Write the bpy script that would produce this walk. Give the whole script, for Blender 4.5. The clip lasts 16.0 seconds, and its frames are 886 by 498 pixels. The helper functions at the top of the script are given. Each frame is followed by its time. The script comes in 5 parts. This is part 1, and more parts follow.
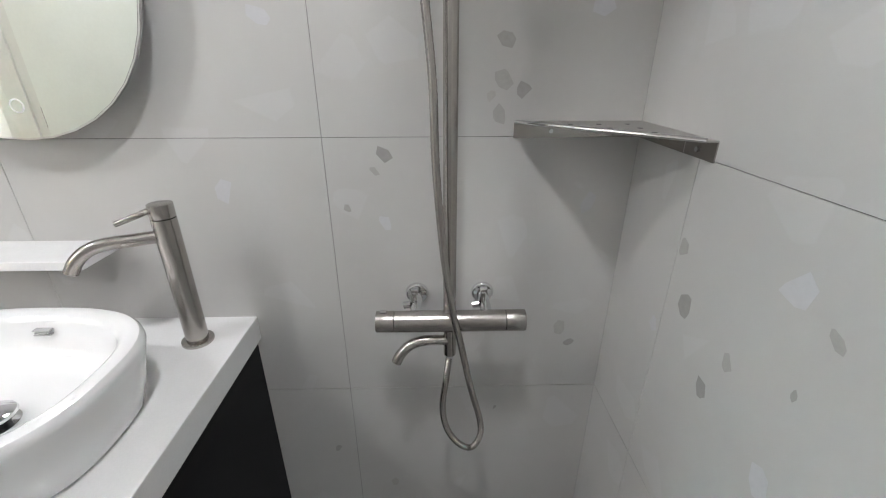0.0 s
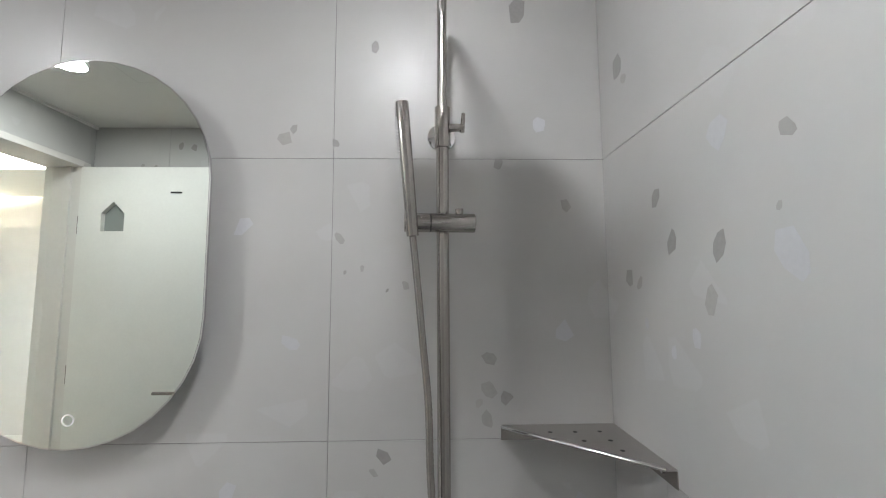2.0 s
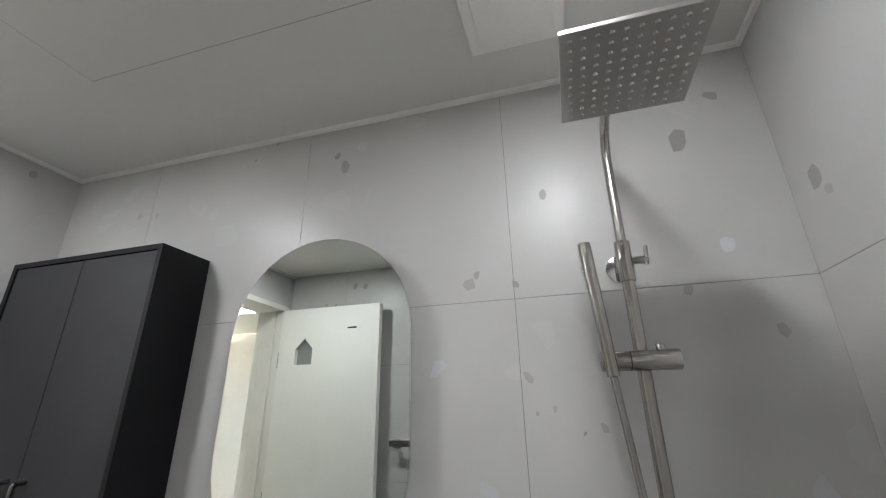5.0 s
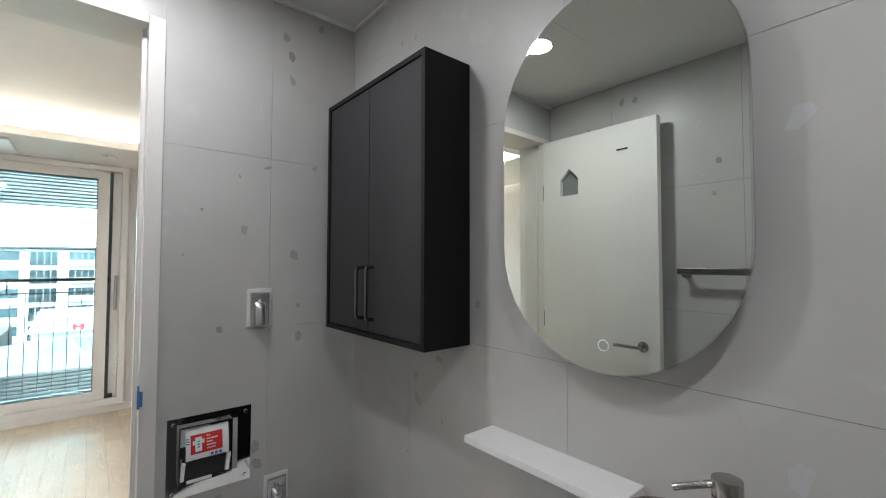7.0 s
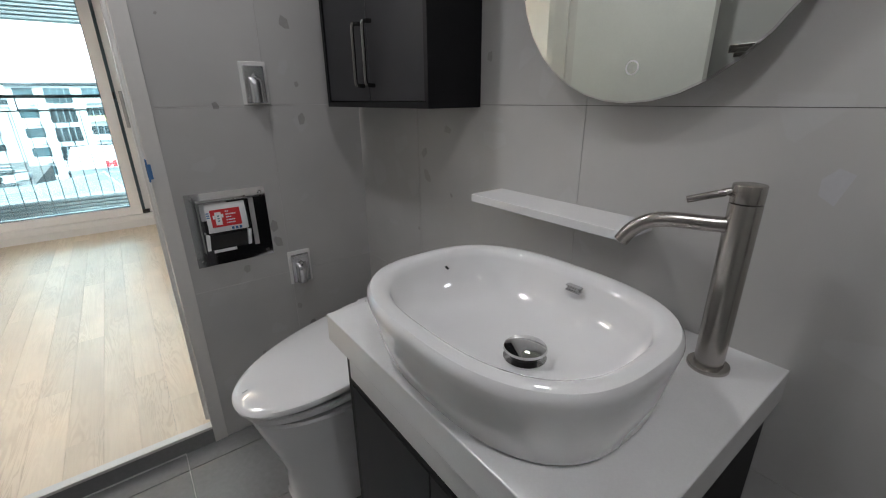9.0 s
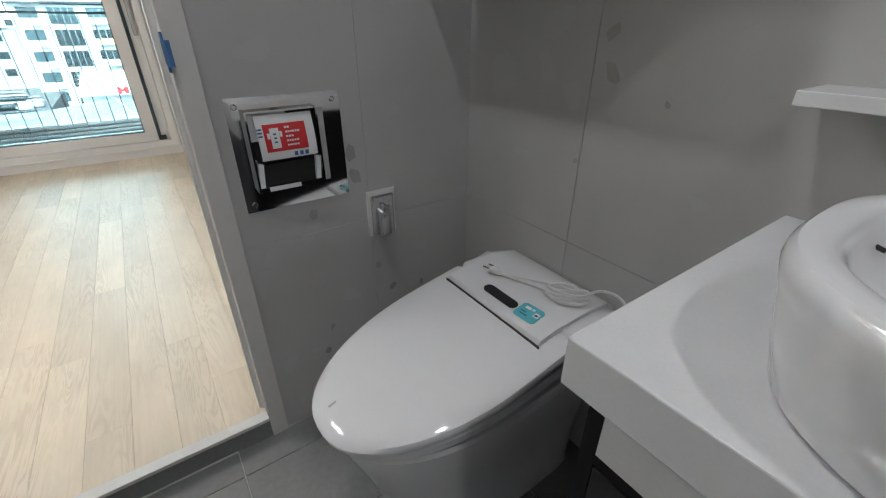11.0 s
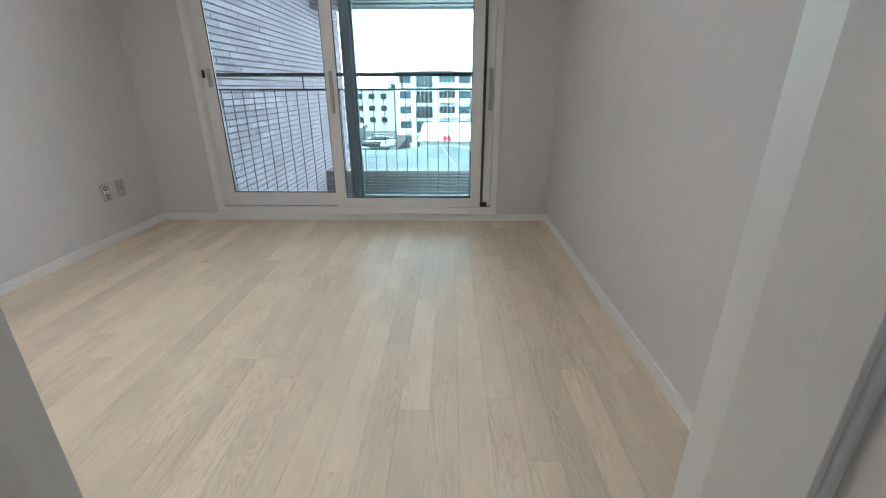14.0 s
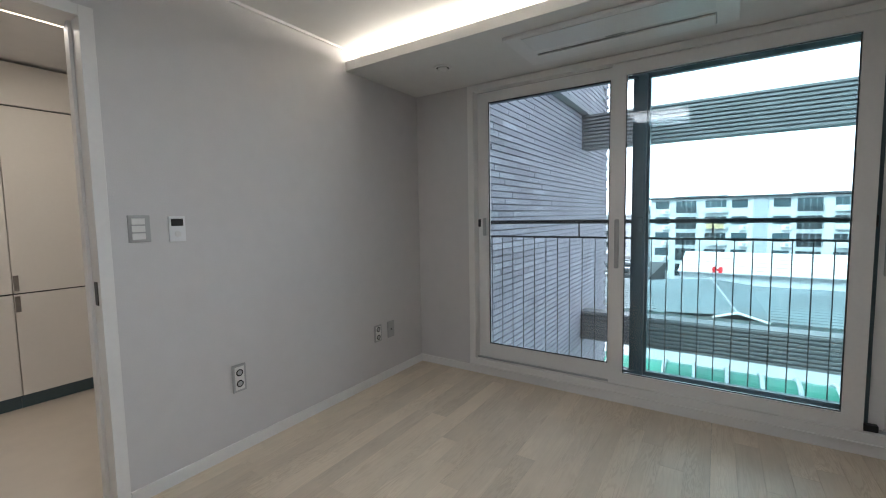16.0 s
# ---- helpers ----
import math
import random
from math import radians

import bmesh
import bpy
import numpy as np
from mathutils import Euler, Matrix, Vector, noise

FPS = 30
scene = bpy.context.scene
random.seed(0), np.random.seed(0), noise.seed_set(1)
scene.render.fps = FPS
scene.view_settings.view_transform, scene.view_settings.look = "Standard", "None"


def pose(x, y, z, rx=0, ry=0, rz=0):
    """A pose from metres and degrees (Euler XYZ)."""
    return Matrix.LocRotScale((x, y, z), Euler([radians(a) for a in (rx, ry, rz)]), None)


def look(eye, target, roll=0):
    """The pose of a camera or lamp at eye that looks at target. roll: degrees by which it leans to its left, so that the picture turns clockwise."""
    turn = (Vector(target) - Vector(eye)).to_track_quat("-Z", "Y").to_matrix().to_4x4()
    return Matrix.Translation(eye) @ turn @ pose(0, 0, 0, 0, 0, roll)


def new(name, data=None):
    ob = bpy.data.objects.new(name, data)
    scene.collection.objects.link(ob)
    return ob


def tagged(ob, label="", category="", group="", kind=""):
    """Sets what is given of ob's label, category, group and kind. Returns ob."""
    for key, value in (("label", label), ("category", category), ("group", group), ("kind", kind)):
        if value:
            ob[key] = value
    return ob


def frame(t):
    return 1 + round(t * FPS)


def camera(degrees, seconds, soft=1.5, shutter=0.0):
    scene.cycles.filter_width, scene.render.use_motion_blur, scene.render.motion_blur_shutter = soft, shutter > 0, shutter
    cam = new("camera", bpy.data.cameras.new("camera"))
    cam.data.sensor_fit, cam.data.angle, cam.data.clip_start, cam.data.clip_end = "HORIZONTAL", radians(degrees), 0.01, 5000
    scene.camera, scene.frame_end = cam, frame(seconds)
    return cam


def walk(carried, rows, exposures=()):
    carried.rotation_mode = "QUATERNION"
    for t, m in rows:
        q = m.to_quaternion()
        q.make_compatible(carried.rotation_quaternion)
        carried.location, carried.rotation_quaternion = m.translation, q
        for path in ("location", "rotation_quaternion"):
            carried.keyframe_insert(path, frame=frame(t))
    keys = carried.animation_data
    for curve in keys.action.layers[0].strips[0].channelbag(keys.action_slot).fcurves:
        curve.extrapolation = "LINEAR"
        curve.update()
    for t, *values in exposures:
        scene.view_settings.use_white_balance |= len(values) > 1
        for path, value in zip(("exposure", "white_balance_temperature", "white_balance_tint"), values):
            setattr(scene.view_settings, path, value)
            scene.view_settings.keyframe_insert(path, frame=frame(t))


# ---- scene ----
cam = camera(93.2, 16.0, soft=1.1)
PATH = [
    (0, (-0.391, -0.805, 1.325), (-0.35, 1.024, 0.518), -0.1),
    (0.5, (-0.387, -0.838, 1.405), (-0.328, 1.117, 0.987), -0.0),
    (1, (-0.383, -0.872, 1.457), (-0.334, 1.125, 1.341), -0.1),
    (1.5, (-0.383, -0.889, 1.486), (-0.33, 1.11, 1.549), -0.1),
    (2, (-0.385, -0.907, 1.512), (-0.329, 1.083, 1.703), -0.3),
    (2.5, (-0.384, -0.926, 1.532), (-0.327, 1.046, 1.859), -0.3),
    (3, (-0.389, -0.939, 1.55), (-0.333, 1.006, 2.014), -0.4),
    (3.2, (-0.389, -0.944, 1.559), (-0.339, 0.991, 2.06), -0.5),
    (5.3, (-0.545, -0.97, 1.564), (-1.284, 0.735, 2.305), -0.6),
    (5.5, (-0.584, -0.951, 1.564), (-1.482, 0.673, 2.31), -0.4),
    (6, (-0.647, -0.917, 1.545), (-1.784, 0.559, 2.274), -0.1),
    (6.5, (-0.655, -0.872, 1.489), (-2.043, 0.508, 1.903), -0.1),
    (7, (-0.658, -0.825, 1.422), (-2.187, 0.462, 1.494), 0.1),
    (7.5, (-0.66, -0.801, 1.372), (-2.222, 0.435, 1.192), -0.1),
    (8, (-0.658, -0.787, 1.343), (-2.218, 0.412, 0.986), -0.4),
    (8.5, (-0.652, -0.776, 1.292), (-2.188, 0.398, 0.778), -0.3),
    (9, (-0.675, -0.763, 1.218), (-2.177, 0.37, 0.539), -0.7),
    (9.2, (-0.701, -0.762, 1.191), (-2.184, 0.362, 0.458), -0.6),
    (11.3, (-1.313, -0.778, 1.059), (-2.763, 0.146, 0.036), -0.1),
    (11.5, (-1.355, -0.794, 1.054), (-2.845, -0.006, -0.023), 0.1),
    (12, (-1.424, -0.844, 1.05), (-3.008, -0.418, -0.093), -0.4),
    (12.5, (-1.537, -0.888, 1.056), (-3.157, -0.705, -0.102), -0.6),
    (13, (-1.72, -0.934, 1.106), (-3.354, -0.842, -0.043), 0.0),
    (13.2, (-1.792, -0.933, 1.115), (-3.442, -0.877, -0.011), 0.0),
    (13.5, (-1.9, -0.928, 1.13), (-3.622, -0.899, 0.101), -0.2),
    (13.8, (-1.992, -0.938, 1.154), (-3.797, -0.935, 0.295), -0.2),
    (14, (-2.054, -0.95, 1.168), (-3.92, -0.987, 0.447), -0.1),
    (14.5, (-2.254, -1.029, 1.311), (-4.192, -1.153, 0.832), -0.2),
    (15, (-2.429, -1.136, 1.331), (-4.388, -1.347, 0.988), -0.3),
    (15.5, (-2.576, -1.234, 1.328), (-4.492, -1.753, 1.077), -0.8),
    (16, (-2.698, -1.352, 1.331), (-4.364, -2.447, 1.174), -1.0),
]
STOPS = [(0.0, 3.65, 6500, 10), (0.5, 3.36, 6550, 10), (1.0, 3.16, 6500, 10), (1.5, 3.14, 6450, 10), (3.0, 3.22, 6420, 10), (5.5, 3.0, 6400, 10), (6.0, 3.0, 6400, 10), (6.5, 2.85, 6450, 10),
         (7.5, 2.6, 6450, 10), (9.0, 2.42, 6480, 12), (11.5, 2.45, 6350, 10), (12.0, 2.48, 6350, 10), (12.5, 2.48, 6350, 10), (13.0, 2.22, 6250, 10), (13.5, 1.98, 6200, 10), (14.0, 1.75, 6120, 11),
         (14.5, 1.45, 6150, 11), (15.0, 1.22, 6050, 11), (16.0, 1.2, 6030, 11)]
walk(cam, [(t, look(e, g, r)) for t, e, g, r in PATH], STOPS)

# ---- world, sun, lights ----
world = bpy.data.worlds.new("world")
scene.world = world
world.use_nodes = True
wn = world.node_tree.nodes
sky = wn.new("ShaderNodeTexSky")
sky.sky_type = "NISHITA"
sky.sun_disc = False
sky.sun_elevation, sky.sun_rotation = radians(47), radians(112)
sky.air_density, sky.dust_density = 1.0, 4.0
wn["Background"].inputs["Strength"].default_value = 0.15
haze = wn.new("ShaderNodeHueSaturation")
haze.inputs["Saturation"].default_value = 0.22
haze.inputs["Value"].default_value = 1.5
world.node_tree.links.new(sky.outputs[0], haze.inputs["Color"])
world.node_tree.links.new(haze.outputs[0], wn["Background"].inputs["Color"])


def lamp(name, kind, m, energy, color=(1, 1, 1), **more):
    data = bpy.data.lights.new(name, kind)
    data.energy, data.color = energy, color
    if kind == "SUN":
        data.angle = more["angle"]
    elif kind == "AREA":
        data.shape, data.size, data.size_y = more["shape"], more["size"], more.get("size_y", more["size"])
        data.spread = more.get("spread", math.pi)
    ob = new(name, data)
    ob.matrix_world = m
    return ob


lamp("sun", "SUN", look((22, -9, 26), (0, 0, 0)), 1.6, (1.0, 0.96, 0.9), angle=radians(8))
lamp("downlight_lamp", "AREA", pose(-1.785, -0.768, 2.385), 1.0, (0.99, 1.0, 1.03), shape="DISK", size=0.11)
lamp("downlight_lamp", "AREA", pose(-0.47, -0.72, 2.385), 0.92, (0.99, 1.0, 1.03), shape="DISK", size=0.11)
lamp("panel_lamp", "AREA", pose(-3.35, -1.92, 2.375), 1.7, (0.97, 1.0, 1.07), shape="SQUARE", size=0.5)
lamp("cove_lamp", "AREA", look((-4.93, -1.81, 2.385), (-4.80, -1.81, 2.47)), 6.0, (1.0, 0.90, 0.74), shape="RECTANGLE", size=3.2, size_y=0.03)
lamp("hall_lamp", "AREA", pose(-3.2, -4.35, 2.37), 4.0, (1.0, 0.88, 0.72), shape="RECTANGLE", size=1.6, size_y=0.03)

# ---- materials ----
MATS = {}


def nodes_of(name):
    m = bpy.data.materials.new(name)
    m.use_nodes = True
    return m, m.node_tree, m.node_tree.nodes["Principled BSDF"]


def add(tree, kind, **props):
    n = tree.nodes.new(kind)
    for k, v in props.items():
        n.inputs[k].default_value = v
    return n


def surface(name, color, rough=0.5, metal=0.0, grain=0.0, scale=40.0, bump=0.0, stretch=(1, 1, 1), vary=0.0, coat=0.0, rough_var=0.0, spec=0.5):
    """A painted, moulded or metal surface: two scales of tone, grain relief and per-piece variation."""
    m, tree, b = nodes_of(name)
    link = tree.links.new
    geo = tree.nodes.new("ShaderNodeNewGeometry")
    mp = add(tree, "ShaderNodeMapping", Scale=stretch)
    link(geo.outputs["Position"], mp.inputs["Vector"])
    fine = add(tree, "ShaderNodeTexNoise", Scale=scale, Detail=4.0)
    wide = add(tree, "ShaderNodeTexNoise", Scale=scale * 0.07, Detail=2.0)
    link(mp.outputs[0], fine.inputs["Vector"])
    link(mp.outputs[0], wide.inputs["Vector"])
    summed = tree.nodes.new("ShaderNodeMath")
    summed.operation = "ADD"
    link(fine.outputs["Fac"], summed.inputs[0])
    link(wide.outputs["Fac"], summed.inputs[1])
    val = add(tree, "ShaderNodeMapRange", **{"From Min": 0.6, "From Max": 1.4, "To Min": 1 - grain, "To Max": 1 + grain})
    link(summed.outputs[0], val.inputs["Value"])
    hsv = add(tree, "ShaderNodeHueSaturation", Color=(*color, 1))
    last = val.outputs[0]
    if vary:
        info = tree.nodes.new("ShaderNodeObjectInfo")
        rnd = add(tree, "ShaderNodeMapRange", **{"To Min": 1 - vary, "To Max": 1 + vary})
        link(info.outputs["Random"], rnd.inputs["Value"])
        mul = tree.nodes.new("ShaderNodeMath")
        mul.operation = "MULTIPLY"
        link(last, mul.inputs[0])
        link(rnd.outputs[0], mul.inputs[1])
        last = mul.outputs[0]
    link(last, hsv.inputs["Value"])
    link(hsv.outputs[0], b.inputs["Base Color"])
    b.inputs["Roughness"].default_value = rough
    if rough_var:
        rr = add(tree, "ShaderNodeMapRange", **{"From Min": 0.6, "From Max": 1.4, "To Min": rough - rough_var, "To Max": rough + rough_var})
        link(summed.outputs[0], rr.inputs["Value"])
        link(rr.outputs[0], b.inputs["Roughness"])
    b.inputs["Metallic"].default_value = metal
    b.inputs["Coat Weight"].default_value = coat
    b.inputs["Specular IOR Level"].default_value = spec
    if bump:
        bp = add(tree, "ShaderNodeBump", Strength=bump, Distance=0.002)
        link(fine.outputs["Fac"], bp.inputs["Height"])
        link(bp.outputs[0], b.inputs["Normal"])
    MATS[name] = m
    return m


def tile_material(name, base, pale, rough):
    """Matt porcelain with faint pale flakes and cloudy tone."""
    m, tree, b = nodes_of(name)
    link = tree.links.new
    geo = tree.nodes.new("ShaderNodeNewGeometry")
    flake = add(tree, "ShaderNodeTexVoronoi", Scale=13.0)
    edge = add(tree, "ShaderNodeTexVoronoi", Scale=13.0)
    edge.feature = "DISTANCE_TO_EDGE"
    cloud = add(tree, "ShaderNodeTexNoise", Scale=2.2, Detail=5.0)
    grain = add(tree, "ShaderNodeTexNoise", Scale=350.0, Detail=2.0)
    for n in (flake, edge, cloud, grain):
        link(geo.outputs["Position"], n.inputs["Vector"])
    sep = tree.nodes.new("ShaderNodeSeparateColor")
    link(flake.outputs["Color"], sep.inputs[0])
    pick = add(tree, "ShaderNodeMapRange", **{"From Min": 0.91, "From Max": 0.93})
    link(sep.outputs[0], pick.inputs["Value"])
    inner = add(tree, "ShaderNodeMapRange", **{"From Min": 0.13, "From Max": 0.17})
    link(edge.outputs["Distance"], inner.inputs["Value"])
    both = tree.nodes.new("ShaderNodeMath")
    both.operation = "MULTIPLY"
    link(pick.outputs[0], both.inputs[0])
    link(inner.outputs[0], both.inputs[1])
    soft = tree.nodes.new("ShaderNodeMath")
    soft.operation = "MULTIPLY"
    soft.inputs[1].default_value = 0.17
    link(both.outputs[0], soft.inputs[0])
    mix = tree.nodes.new("ShaderNodeMix")
    mix.data_type = "RGBA"
    mix.inputs["A"].default_value = (*base, 1)
    mix.inputs["B"].default_value = (*pale, 1)
    link(soft.outputs[0], mix.inputs["Factor"])
    val = add(tree, "ShaderNodeMapRange", **{"From Min": 0.3, "From Max": 0.7, "To Min": 0.89, "To Max": 1.075})
    link(cloud.outputs["Fac"], val.inputs["Value"])
    hsv = tree.nodes.new("ShaderNodeHueSaturation")
    link(mix.outputs["Result"], hsv.inputs["Color"])
    link(val.outputs[0], hsv.inputs["Value"])
    link(hsv.outputs[0], b.inputs["Base Color"])
    b.inputs["Roughness"].default_value = rough
    bp = add(tree, "ShaderNodeBump", Strength=0.05, Distance=0.001)
    link(grain.outputs["Fac"], bp.inputs["Height"])
    link(bp.outputs[0], b.inputs["Normal"])
    MATS[name] = m
    return m


def wood_material(name, light, dark):
    """Pale oak laminate: long grain along x, cathedral waves, tone by plank."""
    m, tree, b = nodes_of(name)
    link = tree.links.new
    geo = tree.nodes.new("ShaderNodeNewGeometry")
    info = tree.nodes.new("ShaderNodeObjectInfo")
    off = tree.nodes.new("ShaderNodeVectorMath")
    off.operation = "MULTIPLY_ADD"
    comb = tree.nodes.new("ShaderNodeCombineXYZ")
    for i in range(3):
        link(info.outputs["Random"], comb.inputs[i])
    off.inputs[1].default_value = (37, 53, 11)
    link(comb.outputs[0], off.inputs[0])
    link(geo.outputs["Position"], off.inputs[2])
    mp = add(tree, "ShaderNodeMapping", Scale=(0.9, 9.0, 1.0))
    link(off.outputs[0], mp.inputs["Vector"])
    wave = add(tree, "ShaderNodeTexNoise", Scale=1.6, Detail=3.0, Distortion=1.2)
    link(mp.outputs[0], wave.inputs["Vector"])
    rings = tree.nodes.new("ShaderNodeMath")
    rings.operation = "SINE"
    k = tree.nodes.new("ShaderNodeMath")
    k.operation = "MULTIPLY"
    k.inputs[1].default_value = 75.0
    link(wave.outputs["Fac"], k.inputs[0])
    link(k.outputs[0], rings.inputs[0])
    mp2 = add(tree, "ShaderNodeMapping", Scale=(2.0, 85.0, 1.0))
    link(off.outputs[0], mp2.inputs["Vector"])
    pores = add(tree, "ShaderNodeTexNoise", Scale=1.0, Detail=4.0)
    link(mp2.outputs[0], pores.inputs["Vector"])
    mp3 = add(tree, "ShaderNodeMapping", Scale=(1.3, 7.0, 1.0))
    link(off.outputs[0], mp3.inputs["Vector"])
    patch = add(tree, "ShaderNodeTexNoise", Scale=1.0, Detail=1.0)
    link(mp3.outputs[0], patch.inputs["Vector"])
    where = add(tree, "ShaderNodeMapRange", **{"From Min": 0.44, "From Max": 0.66, "To Min": 0.03, "To Max": 0.25})
    link(patch.outputs["Fac"], where.inputs["Value"])
    soft_pores = add(tree, "ShaderNodeMapRange", **{"To Min": 0.47, "To Max": 0.78})
    link(pores.outputs["Fac"], soft_pores.inputs["Value"])
    fac = tree.nodes.new("ShaderNodeMath")
    fac.operation = "MULTIPLY_ADD"
    link(rings.outputs[0], fac.inputs[0])
    link(where.outputs[0], fac.inputs[1])
    link(soft_pores.outputs[0], fac.inputs[2])
    ramp = tree.nodes.new("ShaderNodeValToRGB")
    ramp.color_ramp.elements[0].position, ramp.color_ramp.elements[0].color = 0.12, (*dark, 1)
    ramp.color_ramp.elements[1].position, ramp.color_ramp.elements[1].color = 0.70, (*light, 1)
    link(fac.outputs[0], ramp.inputs[0])
    rnd = add(tree, "ShaderNodeMapRange", **{"To Min": 0.90, "To Max": 1.06})
    link(info.outputs["Random"], rnd.inputs["Value"])
    mp4 = add(tree, "ShaderNodeMapping", Scale=(2.6, 5.0, 1.0))
    link(off.outputs[0], mp4.inputs["Vector"])
    streak = add(tree, "ShaderNodeTexNoise", Scale=1.3, Detail=3.0)
    link(mp4.outputs[0], streak.inputs["Vector"])
    tone = add(tree, "ShaderNodeMapRange", **{"From Min": 0.3, "From Max": 0.7, "To Min": 0.93, "To Max": 1.06})
    link(streak.outputs["Fac"], tone.inputs["Value"])
    both = tree.nodes.new("ShaderNodeMath")
    both.operation = "MULTIPLY"
    link(rnd.outputs[0], both.inputs[0])
    link(tone.outputs[0], both.inputs[1])
    hsv = tree.nodes.new("ShaderNodeHueSaturation")
    link(ramp.outputs[0], hsv.inputs["Color"])
    link(both.outputs[0], hsv.inputs["Value"])
    link(hsv.outputs[0], b.inputs["Base Color"])
    b.inputs["Roughness"].default_value = 0.46
    b.inputs["Specular IOR Level"].default_value = 0.4
    bp = add(tree, "ShaderNodeBump", Strength=0.12, Distance=0.0006)
    link(fac.outputs[0], bp.inputs["Height"])
    link(bp.outputs[0], b.inputs["Normal"])
    MATS[name] = m
    return m


def glow(name, color, strength):
    m, tree, b = nodes_of(name)
    b.inputs["Base Color"].default_value = (*color, 1)
    b.inputs["Emission Color"].default_value = (*color, 1)
    b.inputs["Emission Strength"].default_value = strength
    MATS[name] = m
    return m


def glass(name, tint, ior=1.45):
    m, tree, b = nodes_of(name)
    tree.nodes.remove(b)
    out = tree.nodes["Material Output"]
    clear = add(tree, "ShaderNodeBsdfTransparent", Color=(*tint, 1))
    gloss = add(tree, "ShaderNodeBsdfGlossy", Roughness=0.0)
    fres = add(tree, "ShaderNodeFresnel", IOR=ior)
    mix = tree.nodes.new("ShaderNodeMixShader")
    tree.links.new(fres.outputs[0], mix.inputs[0])
    tree.links.new(clear.outputs[0], mix.inputs[1])
    tree.links.new(gloss.outputs[0], mix.inputs[2])
    tree.links.new(mix.outputs[0], out.inputs["Surface"])
    MATS[name] = m
    return m


TILE = tile_material("wall_tile", (0.49, 0.482, 0.468), (0.62, 0.62, 0.635), 0.37)
CHIP = surface("terrazzo_chip", (0.345, 0.33, 0.315), 0.4, grain=0.10, scale=120, vary=0.18)
CHIP_PALE = surface("terrazzo_chip_pale", (0.53, 0.528, 0.543), 0.4, grain=0.05, scale=120, vary=0.06)
GROUT = surface("grout", (0.17, 0.165, 0.16), 0.9, grain=0.2, scale=200)
FLOORGROUT = surface("floor_grout", (0.50, 0.49, 0.47), 0.9, grain=0.15, scale=120)
STEEL_P = surface("satin_steel_plate", (0.52, 0.50, 0.48), 0.32, metal=1.0, grain=0.02, scale=60)
FLOORTILE = surface("floor_tile", (0.225, 0.226, 0.225), 0.45, grain=0.14, scale=60, bump=0.1, vary=0.05, rough_var=0.08)
PAPER = surface("wallpaper", (0.640, 0.620, 0.614), 0.75, grain=0.03, scale=160, bump=0.25)
CEIL = surface("ceiling_paper", (0.78, 0.765, 0.745), 0.8, grain=0.025, scale=160, bump=0.15)
PANEL = surface("ceiling_panel", (0.66, 0.65, 0.63), 0.45, grain=0.02, scale=30)
WHITE = surface("white_trim", (0.80, 0.785, 0.765), 0.38, grain=0.03, scale=50)
JAMB = surface("door_frame_film", (0.69, 0.67, 0.64), 0.42, grain=0.03, scale=60, bump=0.08)
DOORW = surface("door_laminate", (0.74, 0.735, 0.70), 0.45, grain=0.03, scale=90, bump=0.1)
CERAMIC = surface("ceramic", (0.79, 0.785, 0.785), 0.07, grain=0.01, scale=20, coat=0.5)
STONE = surface("engineered_stone", (0.75, 0.747, 0.745), 0.22, grain=0.035, scale=260)
STEEL = surface("brushed_steel", (0.43, 0.405, 0.38), 0.25, metal=1.0, grain=0.05, scale=300, stretch=(1, 1, 0.03), rough_var=0.03)
STEEL_H = surface("brushed_steel_turned", (0.43, 0.405, 0.38), 0.26, metal=1.0, grain=0.05, scale=300, stretch=(0.03, 1, 1), rough_var=0.03)
SATIN = surface("satin_silver", (0.66, 0.66, 0.67), 0.27, metal=1.0, grain=0.03, scale=60)
GUNMETAL = surface("dark_chrome", (0.22, 0.215, 0.21), 0.12, metal=1.0, grain=0.04, scale=50)
CHROME = surface("chrome", (0.72, 0.72, 0.72), 0.06, metal=1.0, grain=0.03, scale=30)
BLACK = surface("black_laminate", (0.006, 0.006, 0.007), 0.5, grain=0.2, scale=150, spec=0.22)
CHARCOAL = surface("charcoal_laminate", (0.026, 0.026, 0.029), 0.55, grain=0.14, scale=220, bump=0.1, spec=0.35)
MIRROR = surface("mirror_silver", (0.80, 0.845, 0.80), 0.0, metal=1.0)
WOOD = wood_material("oak_laminate", (0.745, 0.632, 0.492), (0.57, 0.452, 0.325))
SOCKET = surface("white_plastic", (0.74, 0.73, 0.71), 0.35, grain=0.02, scale=60)
GREYPL = surface("grey_plastic", (0.42, 0.42, 0.42), 0.4, grain=0.03, scale=60)
RUBBER = surface("black_plastic", (0.02, 0.02, 0.02), 0.35, grain=0.1, scale=80)
TEAL = surface("grey_aluminium", (0.085, 0.13, 0.15), 0.4, metal=0.2, grain=0.06, scale=60)
IRON = surface("dark_painted_steel", (0.028, 0.03, 0.033), 0.4, grain=0.1, scale=70)
GLASS = glass("window_glass", (0.93, 0.96, 0.97))
GLASS2 = glass("tinted_glass", (0.77, 0.925, 0.94))
BRICK = surface("grey_brick", (0.43, 0.435, 0.49), 0.85, grain=0.2, scale=30, bump=0.6, vary=0.22)
MORTAR = surface("mortar", (0.20, 0.195, 0.21), 0.95, grain=0.15, scale=60)
LOUVER = surface("louver_metal", (0.16, 0.165, 0.17), 0.5, metal=0.3, grain=0.1, scale=20)
